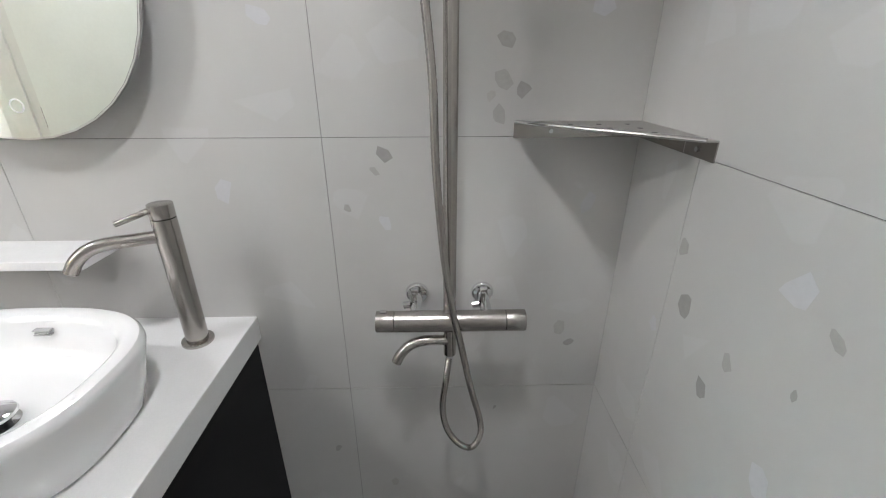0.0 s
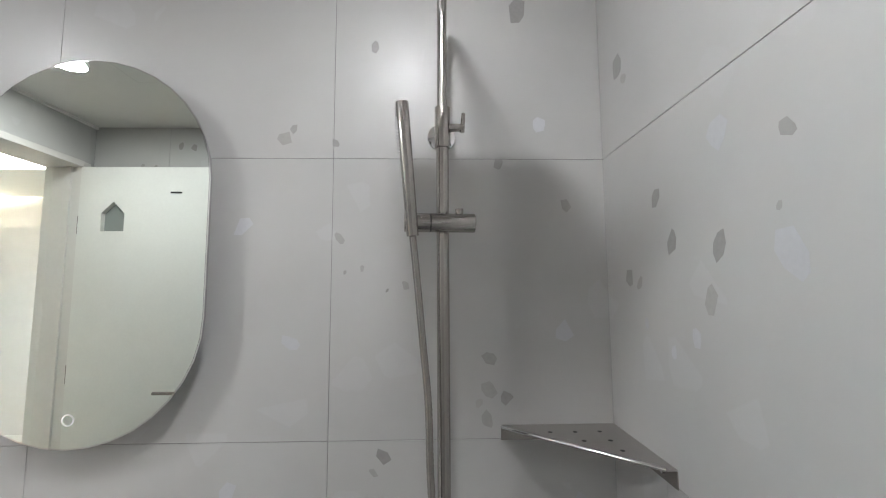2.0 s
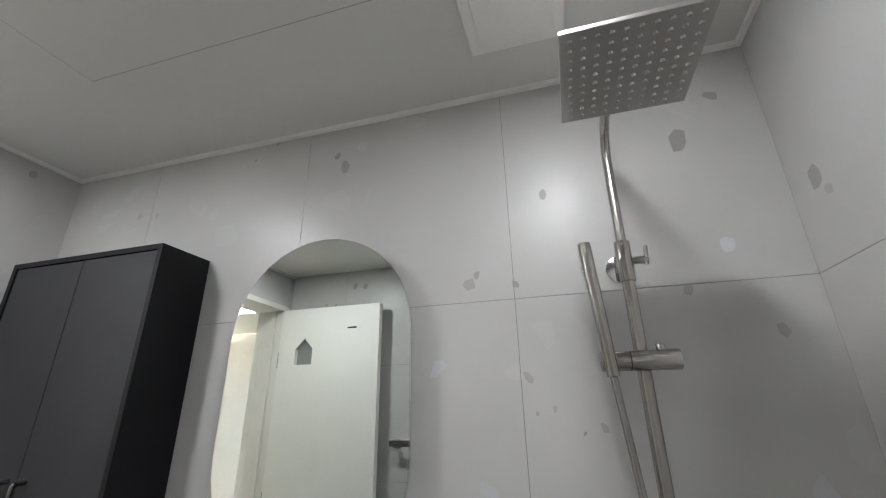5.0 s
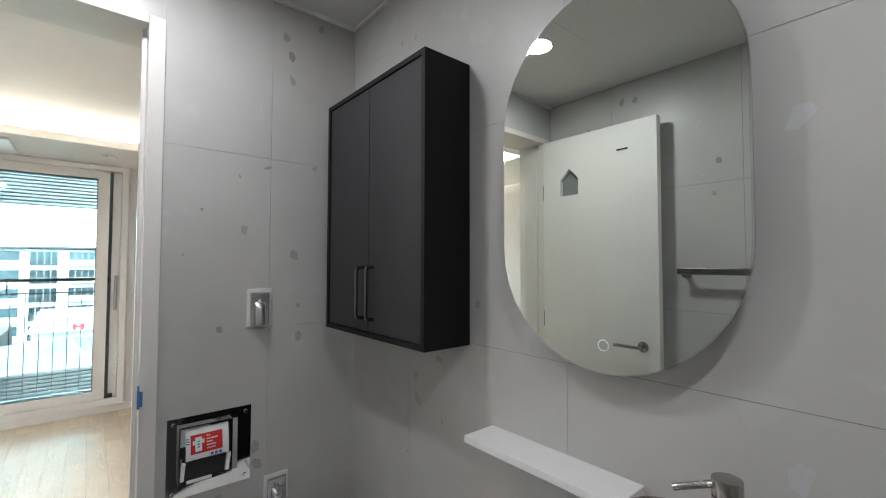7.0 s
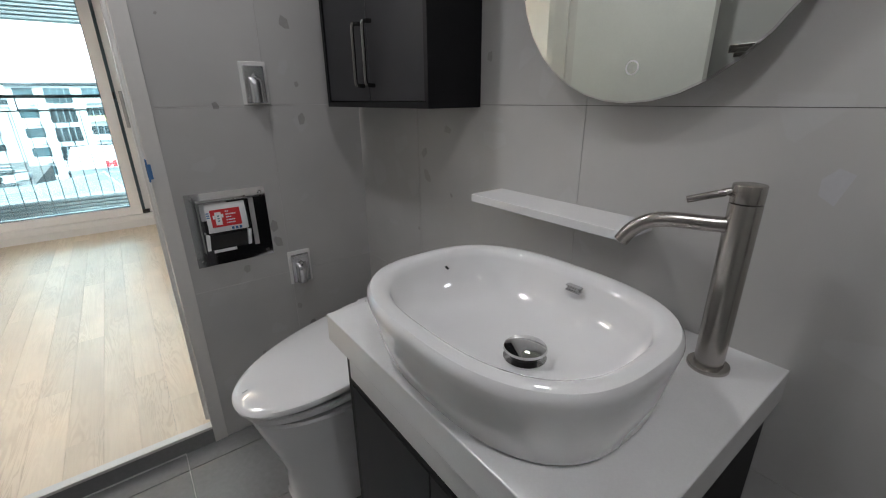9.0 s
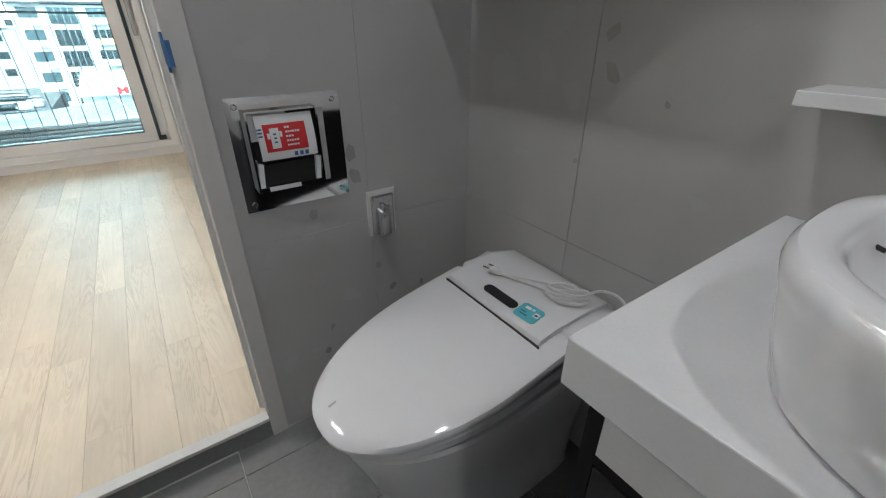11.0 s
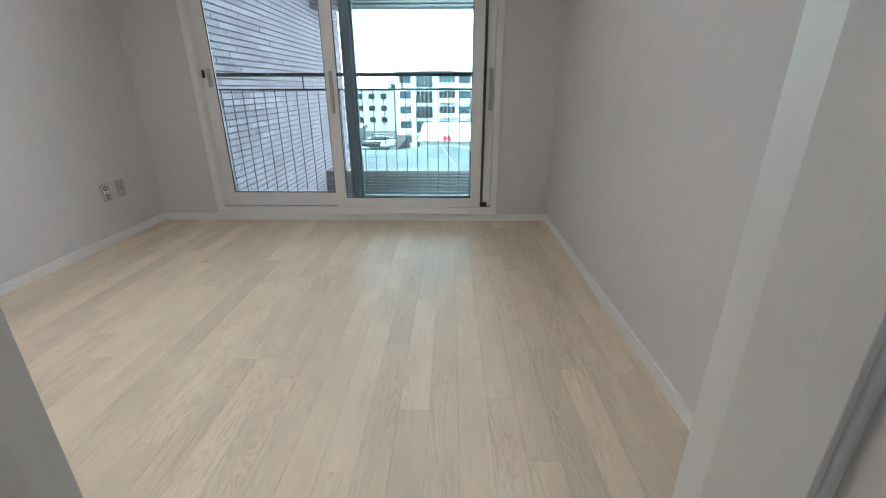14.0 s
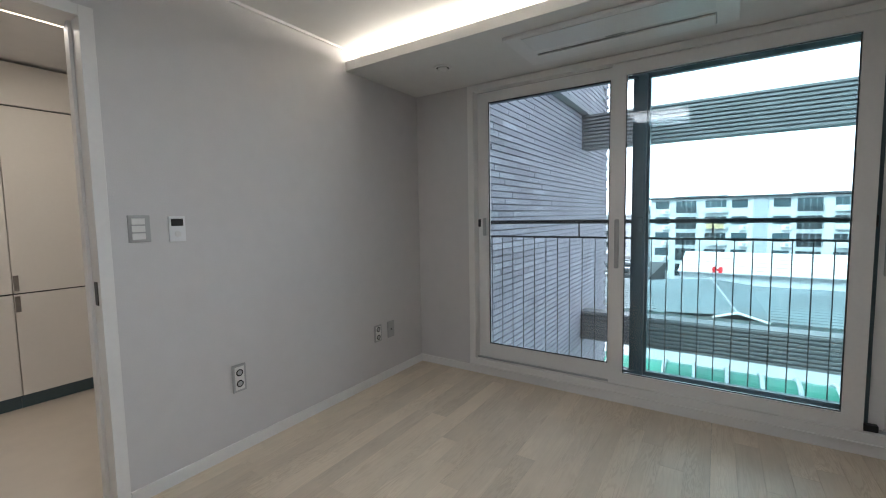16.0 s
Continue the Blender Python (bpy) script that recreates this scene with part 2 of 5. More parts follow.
CABINET = surface("cream_cabinet", (0.74, 0.70, 0.64), 0.4, grain=0.02, scale=40)
RED = surface("red_label", (0.62, 0.03, 0.035), 0.3, grain=0.03, scale=90)
LABELW = surface("label_white", (0.80, 0.80, 0.80), 0.3, grain=0.02, scale=90)
CYAN = surface("cyan_sticker", (0.12, 0.50, 0.58), 0.3, grain=0.05, scale=90)
EAVE_BLUE = surface("dark_teal_print", (0.03, 0.16, 0.22), 0.4, grain=0.05, scale=90)
BLUE = surface("blue_tape", (0.05, 0.16, 0.36), 0.5, grain=0.12, scale=120)
LED = glow("led_disc", (1.0, 1.0, 1.0), 4.0)
LEDW = glow("led_warm", (1.0, 0.80, 0.55), 2.0)
LEDP = glow("led_panel", (1.0, 0.98, 0.96), 2.0)


# ---- mesh helpers ----
def part(name, bm, material, parent=None, label="", smooth=False):
    me = bpy.data.meshes.new(name)
    bmesh.ops.recalc_face_normals(bm, faces=bm.faces)
    bm.to_mesh(me)
    bm.free()
    me.materials.append(material)
    if smooth:
        for p in me.polygons:
            p.use_smooth = True
        me.set_sharp_from_angle(angle=radians(38))
    ob = new(name, me)
    if parent:
        ob.parent = parent
    if label:
        ob["label"] = label
    return ob


def thing(name, label, category, group="", kind=""):
    return tagged(new(name), label, category, group, kind)


def cuboid(bm, lo, hi, bevel=0.0, seg=2):
    lo, hi = Vector(lo), Vector(hi)
    geo = bmesh.ops.create_cube(bm, size=1.0, matrix=Matrix.LocRotScale((lo + hi) / 2, None, hi - lo))
    if bevel:
        edges = list({e for v in geo["verts"] for e in v.link_edges})
        bmesh.ops.bevel(bm, geom=edges, offset=bevel, segments=seg, affect="EDGES", profile=0.5)
    return bm


def box(lo, hi, bevel=0.0, seg=2):
    return cuboid(bmesh.new(), lo, hi, bevel, seg)


def rod(bm, a, b, r, r2=None, n=24, bevel=0.0):
    """A straight round bar from a to b."""
    a, b = Vector(a), Vector(b)
    m = Matrix.Translation((a + b) / 2) @ (b - a).to_track_quat("Z", "Y").to_matrix().to_4x4()
    geo = bmesh.ops.create_cone(bm, cap_ends=True, segments=n, radius1=r, radius2=r if r2 is None else r2, depth=(b - a).length, matrix=m)
    if bevel:
        caps = [f for f in {f for v in geo["verts"] for f in v.link_faces} if len(f.verts) > 4]
        bmesh.ops.bevel(bm, geom=list({e for f in caps for e in f.edges}), offset=bevel, segments=2, affect="EDGES", profile=0.5)
    return bm


def smooth_path(pts, per=10):
    """Catmull-Rom through the given points."""
    p = [Vector(q) for q in pts]
    p = [2 * p[0] - p[1]] + p + [2 * p[-1] - p[-2]]
    out = []
    for i in range(1, len(p) - 2):
        for j in range(per):
            t = j / per
            out.append(0.5 * ((2 * p[i]) + (p[i + 1] - p[i - 1]) * t + (2 * p[i - 1] - 5 * p[i] + 4 * p[i + 1] - p[i + 2]) * t * t
                              + (3 * p[i] - p[i - 1] - 3 * p[i + 1] + p[i + 2]) * t ** 3))
    out.append(p[-2])
    return out


def tube(bm, path, r, n=14, rings=0.0):
    """A round tube along a path; rings: depth of fine corrugation."""
    rows = []
    up = Vector((0.13, 0.37, 0.92))
    for i, c in enumerate(path):
        d = (path[min(i + 1, len(path) - 1)] - path[max(i - 1, 0)]).normalized()
        s = d.cross(up).normalized()
        u = s.cross(d).normalized()
        up = u
        rr = r * (1 + (rings if i % 2 else -rings))
        rows.append([bm.verts.new(c + (s * math.cos(2 * math.pi * k / n) + u * math.sin(2 * math.pi * k / n)) * rr) for k in range(n)])
    for a, b in zip(rows, rows[1:]):
        for k in range(n):
            bm.faces.new((a[k], a[(k + 1) % n], b[(k + 1) % n], b[k]))
    bm.faces.new(rows[0]), bm.faces.new(rows[-1])
    return bm


def loft(bm, loops, cap_first=True, cap_last=True):
    rows = [[bm.verts.new(v) for v in loop] for loop in loops]
    n = len(rows[0])
    for a, b in zip(rows, rows[1:]):
        for k in range(n):
            bm.faces.new((a[k], a[(k + 1) % n], b[(k + 1) % n], b[k]))
    if cap_first:
        bm.faces.new(rows[0])
    if cap_last:
        bm.faces.new(rows[-1])
    return bm


def superloop(cx, cy, z, a, b, p=2.6, n=64):
    out = []
    for k in range(n):
        t = 2 * math.pi * k / n
        c, s = math.cos(t), math.sin(t)
        out.append((cx + a * math.copysign(abs(c) ** (2 / p), c), cy + b * math.copysign(abs(s) ** (2 / p), s), z))
    return out


def prism(bm, outline, axis, lo, hi):
    """An outline of (u, v) pulled along an axis: x gives (y, z), y gives (x, z), z gives (x, y)."""
    def at(u, v, w):
        return {"x": (w, u, v), "y": (u, w, v), "z": (u, v, w)}[axis]
    a = [bm.verts.new(at(u, v, lo)) for u, v in outline]
    b = [bm.verts.new(at(u, v, hi)) for u, v in outline]
    n = len(a)
    for k in range(n):
        bm.faces.new((a[k], a[(k + 1) % n], b[(k + 1) % n], b[k]))
    bm.faces.new(a), bm.faces.new(b)
    return bm


def structure(name, bm, material, label=""):
    return tagged(part(name, bm, material), label, kind="structure")


def boxes(*pairs):
    bm = bmesh.new()
    for lo, hi in pairs:
        cuboid(bm, lo, hi)
    return bm


def ring_boxes(x0, x1, y0, y1, z0, z1, side, top, bottom):
    """One rectangular ring, a sash, frame or plate, in a plane of constant x."""
    def loop(x, a, b, c, d):
        return [(x, a, c), (x, b, c), (x, b, d), (x, a, d)]
    inner = (y0 + side, y1 - side, z0 + bottom, z1 - top)
    loops = [loop(x1, y0, y1, z0, z1), loop(x1, *inner), loop(x0, *inner), loop(x0, y0, y1, z0, z1)]
    bm = bmesh.new()
    rows = [[bm.verts.new(v) for v in row] for row in loops]
    for a, b in zip(rows, rows[1:] + rows[:1]):
        for k in range(4):
            bm.faces.new((a[k], a[(k + 1) % 4], b[(k + 1) % 4], b[k]))
    return bm



# ---- the shell: bathroom, bedroom, hall ----
CZ, FZ = 2.40, 0.07          # bathroom ceiling, bedroom floor
WX, BX = -2.21, -2.39       # bathroom and bedroom faces of the wall with the door
DY0, DY1, DZ = -1.415, -0.665, 2.185
SY = -1.45                   # bathroom wall behind the open door
LX, LY0, LY1 = -5.60, -3.50, -0.12
wall_north = structure("wall_north", box((-2.39, 0.002, -0.2), (0.15, 0.13, 2.6)), GROUT, "grouted wall behind large grey terrazzo tiles")
wall_east = structure("wall_east", box((0.002, -1.7, -0.2), (0.15, 0.002, 2.6)), GROUT, "grouted wall behind large grey terrazzo tiles")
wall_south = structure("wall_south", box((-2.212, -1.6, -0.2), (0.002, SY - 0.002, 2.6)), GROUT, "grouted wall behind grey terrazzo tiles")
wall_west = structure("wall_west", boxes(((BX, DY1, -0.2), (WX - 0.002, 0.002, 2.7)), ((BX, LY0 - 0.15, -0.2), (WX - 0.002, DY0, 2.7)),
                                         ((BX, DY0, DZ), (WX - 0.002, DY1, 2.7))), PAPER, "wall with the bathroom doorway")
structure("floor", box((WX, SY, -0.2), (0, 0, -0.004)), FLOORGROUT, "grey grout bed of the bathroom floor")
structure("ceiling", boxes(((-2.212, SY, CZ), (0.002, 0.002, CZ + 0.1))), PANEL, "smooth off-white bathroom ceiling panel")
structure("ceiling", boxes(((-2.21, -0.012, CZ - 0.012), (0, 0, CZ)), ((-2.21, -1.45, CZ - 0.012), (-2.198, -0.012, CZ)), ((-0.012, -1.45, CZ - 0.012), (0, -0.012, CZ))),
          WHITE, "thin white ceiling edge trim")
# bedroom
structure("wall_right", box((LX - 0.3, LY1, -0.2), (BX, LY1 + 0.128, 2.7)), PAPER, "plain warm grey wallpapered bedroom wall")
structure("wall_left", boxes(((LX - 0.3, LY0 - 0.15, -0.2), (-3.38, LY0, 2.7)), ((-3.38, LY0 - 0.15, 2.15), (-2.50, LY0, 2.7)), ((-2.50, LY0 - 0.15, -0.2), (BX, LY0, 2.7))),
          PAPER, "warm grey wallpapered wall with the hall doorway")
WY0, WY1, WZ0, WZ1 = -3.0, -0.56, 0.14, 2.32
structure("wall_window", boxes(((LX - 0.25, LY0, -0.2), (LX, WY0, 2.7)), ((LX - 0.25, WY1, -0.2), (LX, LY1, 2.7)),
                               ((LX - 0.25, WY0, -0.2), (LX, WY1, WZ0)), ((LX - 0.25, WY0, WZ1), (LX, WY1, 2.7))), PAPER, "wallpapered wall round the balcony window")
structure("ceiling", box((-4.80, LY0, 2.47), (BX, LY1, 2.6)), CEIL, "white papered bedroom ceiling")
structure("ceiling", boxes(((LX, LY0, 2.325), (-4.80, LY1, 2.345)), ((-4.82, LY0, 2.345), (-4.80, LY1, 2.385)), ((LX, LY0, 2.47), (-4.80, LY1, 2.6)),
                           ((LX, LY0, 2.345), (-5.05, LY1, 2.47))), CEIL, "lowered white ceiling box with a light cove")
structure("floor", box((BX - 3.4, LY0 - 0.2, -0.2), (-2.25, LY1 + 0.1, FZ - 0.008)), GROUT, "dark screed under the wooden floor")
structure("baseboard", boxes(((LX, LY0, FZ), (-3.408, LY0 + 0.012, FZ + 0.06)), ((LX, LY1 - 0.012, FZ), (BX, LY1, FZ + 0.06)),
                             ((LX, LY0 + 0.012, FZ), (LX + 0.012, LY1 - 0.012, FZ + 0.06))), WHITE, "low white painted baseboard")
# hall beyond the bedroom door
structure("floor", box((-5.9, -5.9, -0.2), (-1.6, LY0 - 0.15, FZ)), surface("hall_floor", (0.62, 0.55, 0.46), 0.35, grain=0.06, scale=8), "pale hall floor")
structure("ceiling", box((-5.9, -5.9, 2.40), (-1.6, LY0 - 0.15, 2.5)), CEIL, "white hall ceiling")
structure("wall_hall", boxes(((-5.9, -6.0, -0.2), (-1.6, -5.9, 2.6)), ((-1.6, -6.0, -0.2), (-1.5, LY0 - 0.15, 2.6)), ((-6.0, -6.0, -0.2), (-5.9, LY0 - 0.15, 2.6))), PAPER, "plain hall walls")

# ---- bathroom things ----
PI = math.pi
HZ0, HZ1 = 1.252, 1.412


def wall_cabinet():
    ob = thing("wall_cabinet", "charcoal two-door wall cabinet with black frame and steel handles", "cabinet")
    x0, x1, y, z0, z1 = -2.103, -1.520, -0.163, 1.194, 1.997
    part("side_panel", box((x0, y, z0), (x0 + 0.015, 0, z1)), BLACK, ob)
    part("side_panel", box((x1 - 0.015, y, z0), (x1, 0, z1)), BLACK, ob)
    part("bottom_panel", box((x0 + 0.015, y, z0), (x1 - 0.015, 0, z0 + 0.015)), BLACK, ob)
    part("top_panel", box((x0 + 0.015, y, z1 - 0.015), (x1 - 0.015, 0, z1)), BLACK, ob)
    part("back_panel", box((x0 + 0.015, -0.012, z0 + 0.015), (x1 - 0.015, 0, z1 - 0.015)), BLACK, ob)
    mid = (x0 + x1) / 2
    for a, b, hx in ((x0 + 0.017, mid - 0.0015, mid - 0.030), (mid + 0.0015, x1 - 0.017, mid + 0.030)):
        door = part("door", box((a, y + 0.004, z0 + 0.017), (b, y + 0.022, z1 - 0.017), 0.0015), CHARCOAL, ob)
        p = [Vector((hx, y + 0.006, HZ0)), Vector((hx, y - 0.014, HZ0 + 0.002)), Vector((hx, y - 0.022, HZ0 + 0.011)), Vector((hx, y - 0.022, (HZ0 + HZ1) / 2)),
             Vector((hx, y - 0.022, HZ1 - 0.011)), Vector((hx, y - 0.014, HZ1 - 0.002)), Vector((hx, y + 0.006, HZ1))]
        part("handle", tube(bmesh.new(), smooth_path(p, 5), 0.0055, 10), GUNMETAL, door, "dark chrome bow handle", True)
    return ob


wall_cabinet()


def pill(w, h, n=18):
    r = w / 2
    pts = [(r * math.cos(PI * k / n), h / 2 - r + r * math.sin(PI * k / n)) for k in range(n + 1)]
    return pts + [(-u, -v) for u, v in pts]


def pill_mirror():
    ob = thing("mirror", "tall frameless rounded wall mirror with a touch switch", "mirror")
    cx, cz = -1.096, 1.601
    part("backing", prism(bmesh.new(), [(cx + u, cz + v) for u, v in pill(0.47, 0.75)], "y", -0.038, 0.0), GREYPL, ob)
    part("bevelled_edge", prism(bmesh.new(), [(cx + u, cz + v) for u, v in pill(0.510, 0.792)], "y", -0.0442, -0.038), CHROME, ob)
    part("glass", prism(bmesh.new(), [(cx + u, cz + v) for u, v in pill(0.504, 0.786)], "y", -0.045, -0.0443), MIRROR, ob)
    bm = bmesh.new()
    ring = [[(-1.092 + r * math.cos(2 * PI * k / 40), y, 1.262 + r * math.sin(2 * PI * k / 40)) for k in range(40)] for r, y in
            ((0.0095, -0.0451), (0.0095, -0.0458), (0.0118, -0.0458), (0.0118, -0.0451))]
    part("touch_switch", loft(bm, ring + ring[:1], False, False), LABELW, ob, "small white ring-shaped touch switch")
    return ob


pill_mirror()


def plank_shelf():
    tagged(part("wall_shelf", box((-1.432, -0.104, 0.980), (-1.035, 0.0, 0.998), 0.0015), STONE), "narrow white stone shelf on the tiles under the mirror", "shelf")


plank_shelf()


def vanity():
    ob = thing("vanity_cabinet", "black vanity cabinet with white fascia and charcoal doors", "vanity")
    x0, x1, y0 = -1.395, -0.800, -0.475
    part("side_panel", box((x0, y0, 0.15), (x0 + 0.018, 0, 0.752)), BLACK, ob)
    part("side_panel", box((x1 - 0.018, y0, 0.15), (x1, 0, 0.752)), BLACK, ob)
    part("bottom_panel", box((x0 + 0.018, y0 + 0.01, 0.15), (x1 - 0.018, 0, 0.168)), BLACK, ob)
    part("back_panel", box((x0 + 0.018, -0.01, 0.168), (x1 - 0.018, 0, 0.752)), BLACK, ob)
    part("fascia", box((x0 + 0.020, y0 - 0.004, 0.672), (x1 - 0.020, y0 + 0.014, 0.752), 0.001), STONE, ob, "white fascia strip")
    part("rail", box((x0 + 0.018, y0, 0.652), (x1 - 0.018, y0 + 0.018, 0.670)), BLACK, ob)
    mid = (x0 + x1) / 2
    for a, b in ((x0 + 0.020, mid - 0.0015), (mid + 0.0015, x1 - 0.020)):
        part("door", box((a, y0 - 0.002, 0.172), (b, y0 + 0.016, 0.650), 0.001), CHARCOAL, ob)
    tagged(part("countertop", box((-1.418, -0.500, 0.752), (-0.788, 0.0, 0.811), 0.002), STONE), "white engineered stone vanity top with a square edge", "countertop")


vanity()


def basin():
    ob = thing("washbasin", "glossy white oval ceramic vessel basin on the vanity top", "basin")
    cx, cy = -1.082, -0.332
    prof = ((0.812, 0.214, 0.155), (0.817, 0.219, 0.160), (0.86, 0.229, 0.172), (0.90, 0.2365, 0.182), (0.917, 0.240, 0.186), (0.926, 0.2385, 0.1845),
            (0.9315, 0.234, 0.180), (0.933, 0.226, 0.172), (0.932, 0.216, 0.162), (0.928, 0.2085, 0.1545), (0.918, 0.2035, 0.150), (0.900, 0.198, 0.1455),
            (0.878, 0.187, 0.137), (0.860, 0.168, 0.122), (0.849, 0.135, 0.096), (0.843, 0.085, 0.062), (0.840, 0.032, 0.030))
    shift = (0.0,) * 11 + (0.002, 0.006, 0.012, 0.022, 0.034, 0.042)
    part("bowl", loft(bmesh.new(), [superloop(cx + sh, cy, z, a, b, 2.7, 72) for sh, (z, a, b) in zip(shift, prof)]), CERAMIC, ob, smooth=True)
    dx, dy = cx + 0.044, cy - 0.003
    part("drain_collar", rod(bmesh.new(), (dx, dy, 0.8405), (dx, dy, 0.845), 0.031, 0.033, 32), CHROME, ob, smooth=True)
    # solid black neck carries the shade between collar and stopper
    part("drain_neck", rod(bmesh.new(), (dx, dy, 0.845), (dx, dy, 0.856), 0.020, 0.020, 32), RUBBER, ob, "black neck coloured as the shade under the stopper", smooth=True)
    part("drain_stopper", loft(bmesh.new(), [superloop(dx, dy, z, r, r, 2, 32) for z, r in ((0.856, 0.0315), (0.859, 0.0335), (0.8625, 0.032), (0.865, 0.023), (0.866, 0.008))]), CHROME, ob, smooth=True)
    bm = boxes(((-1.075, -0.196, 0.9105), (-1.047, -0.186, 0.9125)), ((-1.072, -0.196, 0.9060), (-1.050, -0.187, 0.9085)), ((-1.075, -0.196, 0.9020), (-1.047, -0.188, 0.9040)))
    part("printed_mark", bm, GREYPL, ob, "small grey printed mark")
    part("overflow_dot", rod(bmesh.new(), (-1.2725, -0.300, 0.904), (-1.280, -0.300, 0.906), 0.0022, None, 10), RUBBER, ob)


basin()


def basin_tap():
    ob = thing("basin_tap", "tall brushed steel single-lever basin tap", "tap")
    x, y = -0.872, -0.090
    d = Vector((-0.135, -0.065, 0)).normalized()
    part("base_ring", rod(bmesh.new(), (x, y, 0.811), (x, y, 0.819), 0.030, None, 40, 0.002), STEEL, ob, smooth=True)
    part("column", rod(bmesh.new(), (x, y, 0.819), (x, y, 1.076), 0.0207, None, 40), STEEL, ob, smooth=True)
    part("cap", rod(bmesh.new(), (x, y, 1.0775), (x, y, 1.103), 0.0207, None, 40, 0.0015), STEEL, ob, smooth=True)
    c = Vector((x, y, 1.043))
    path = [c + d * 0.018, c + d * 0.05, c + d * 0.092, c + d * 0.118 + Vector((0, 0, -0.006)), c + d * 0.139 + Vector((0, 0, -0.022)), c + d * 0.152 + Vector((0, 0, -0.042))]
    part("spout", tube(bmesh.new(), smooth_path(path, 6), 0.0115, 20), STEEL_H, ob, smooth=True)
    c = Vector((x, y, 1.092))
    part("lever", rod(bmesh.new(), c + d * 0.018, c + d * 0.072 + Vector((0, 0, -0.017)), 0.0058, 0.005, 16, 0.001), STEEL_H, ob, smooth=True)


basin_tap()


def corner_shelf():
    ob = thing("corner_shelf", "brushed steel triangular corner shower shelf with drain holes", "shelf")
    z = 1.228
    bm = bmesh.new()
    prism(bm, [(-0.240, 0), (0, 0), (0, -0.232), (-0.018, -0.232), (-0.240, -0.018)], "z", z - 0.002, z)
    part("plate", bm, STEEL_P, ob)
    part("wall_flange", box((-0.240, -0.002, z - 0.030), (0, 0, z - 0.002)), STEEL_H, ob)
    part("wall_flange", box((-0.002, -0.232, z - 0.030), (0, -0.002, z - 0.002)), STEEL, ob)
    a, b = Vector((-0.240, -0.018, z)), Vector((-0.018, -0.232, z))
    bm = bmesh.new()
    rod(bm, a + Vector((0, 0, 0.001)), b + Vector((0, 0, 0.001)), 0.0035, None, 10)
    part("front_edge", bm, CHROME, ob, smooth=True)
    for u in range(3):
        for v in range(3 - u):
            part("drain_hole", rod(bmesh.new(), (-0.05 - u * 0.05, -0.05 - v * 0.05, z), (-0.05 - u * 0.05, -0.05 - v * 0.05, z + 0.0004), 0.0045, None, 14), RUBBER, ob)
    for sx, sy in ((-0.17, -0.0035), (-0.06, -0.0035)):
        part("screw", rod(bmesh.new(), (sx, sy + 0.003, z - 0.018), (sx, sy, z - 0.018), 0.004, None, 12), CHROME, ob)
    for sy in (-0.08, -0.19):
        part("screw", rod(bmesh.new(), (-0.001, sy, z - 0.018), (-0.0045, sy, z - 0.018), 0.004, None, 12), CHROME, ob)


corner_shelf()


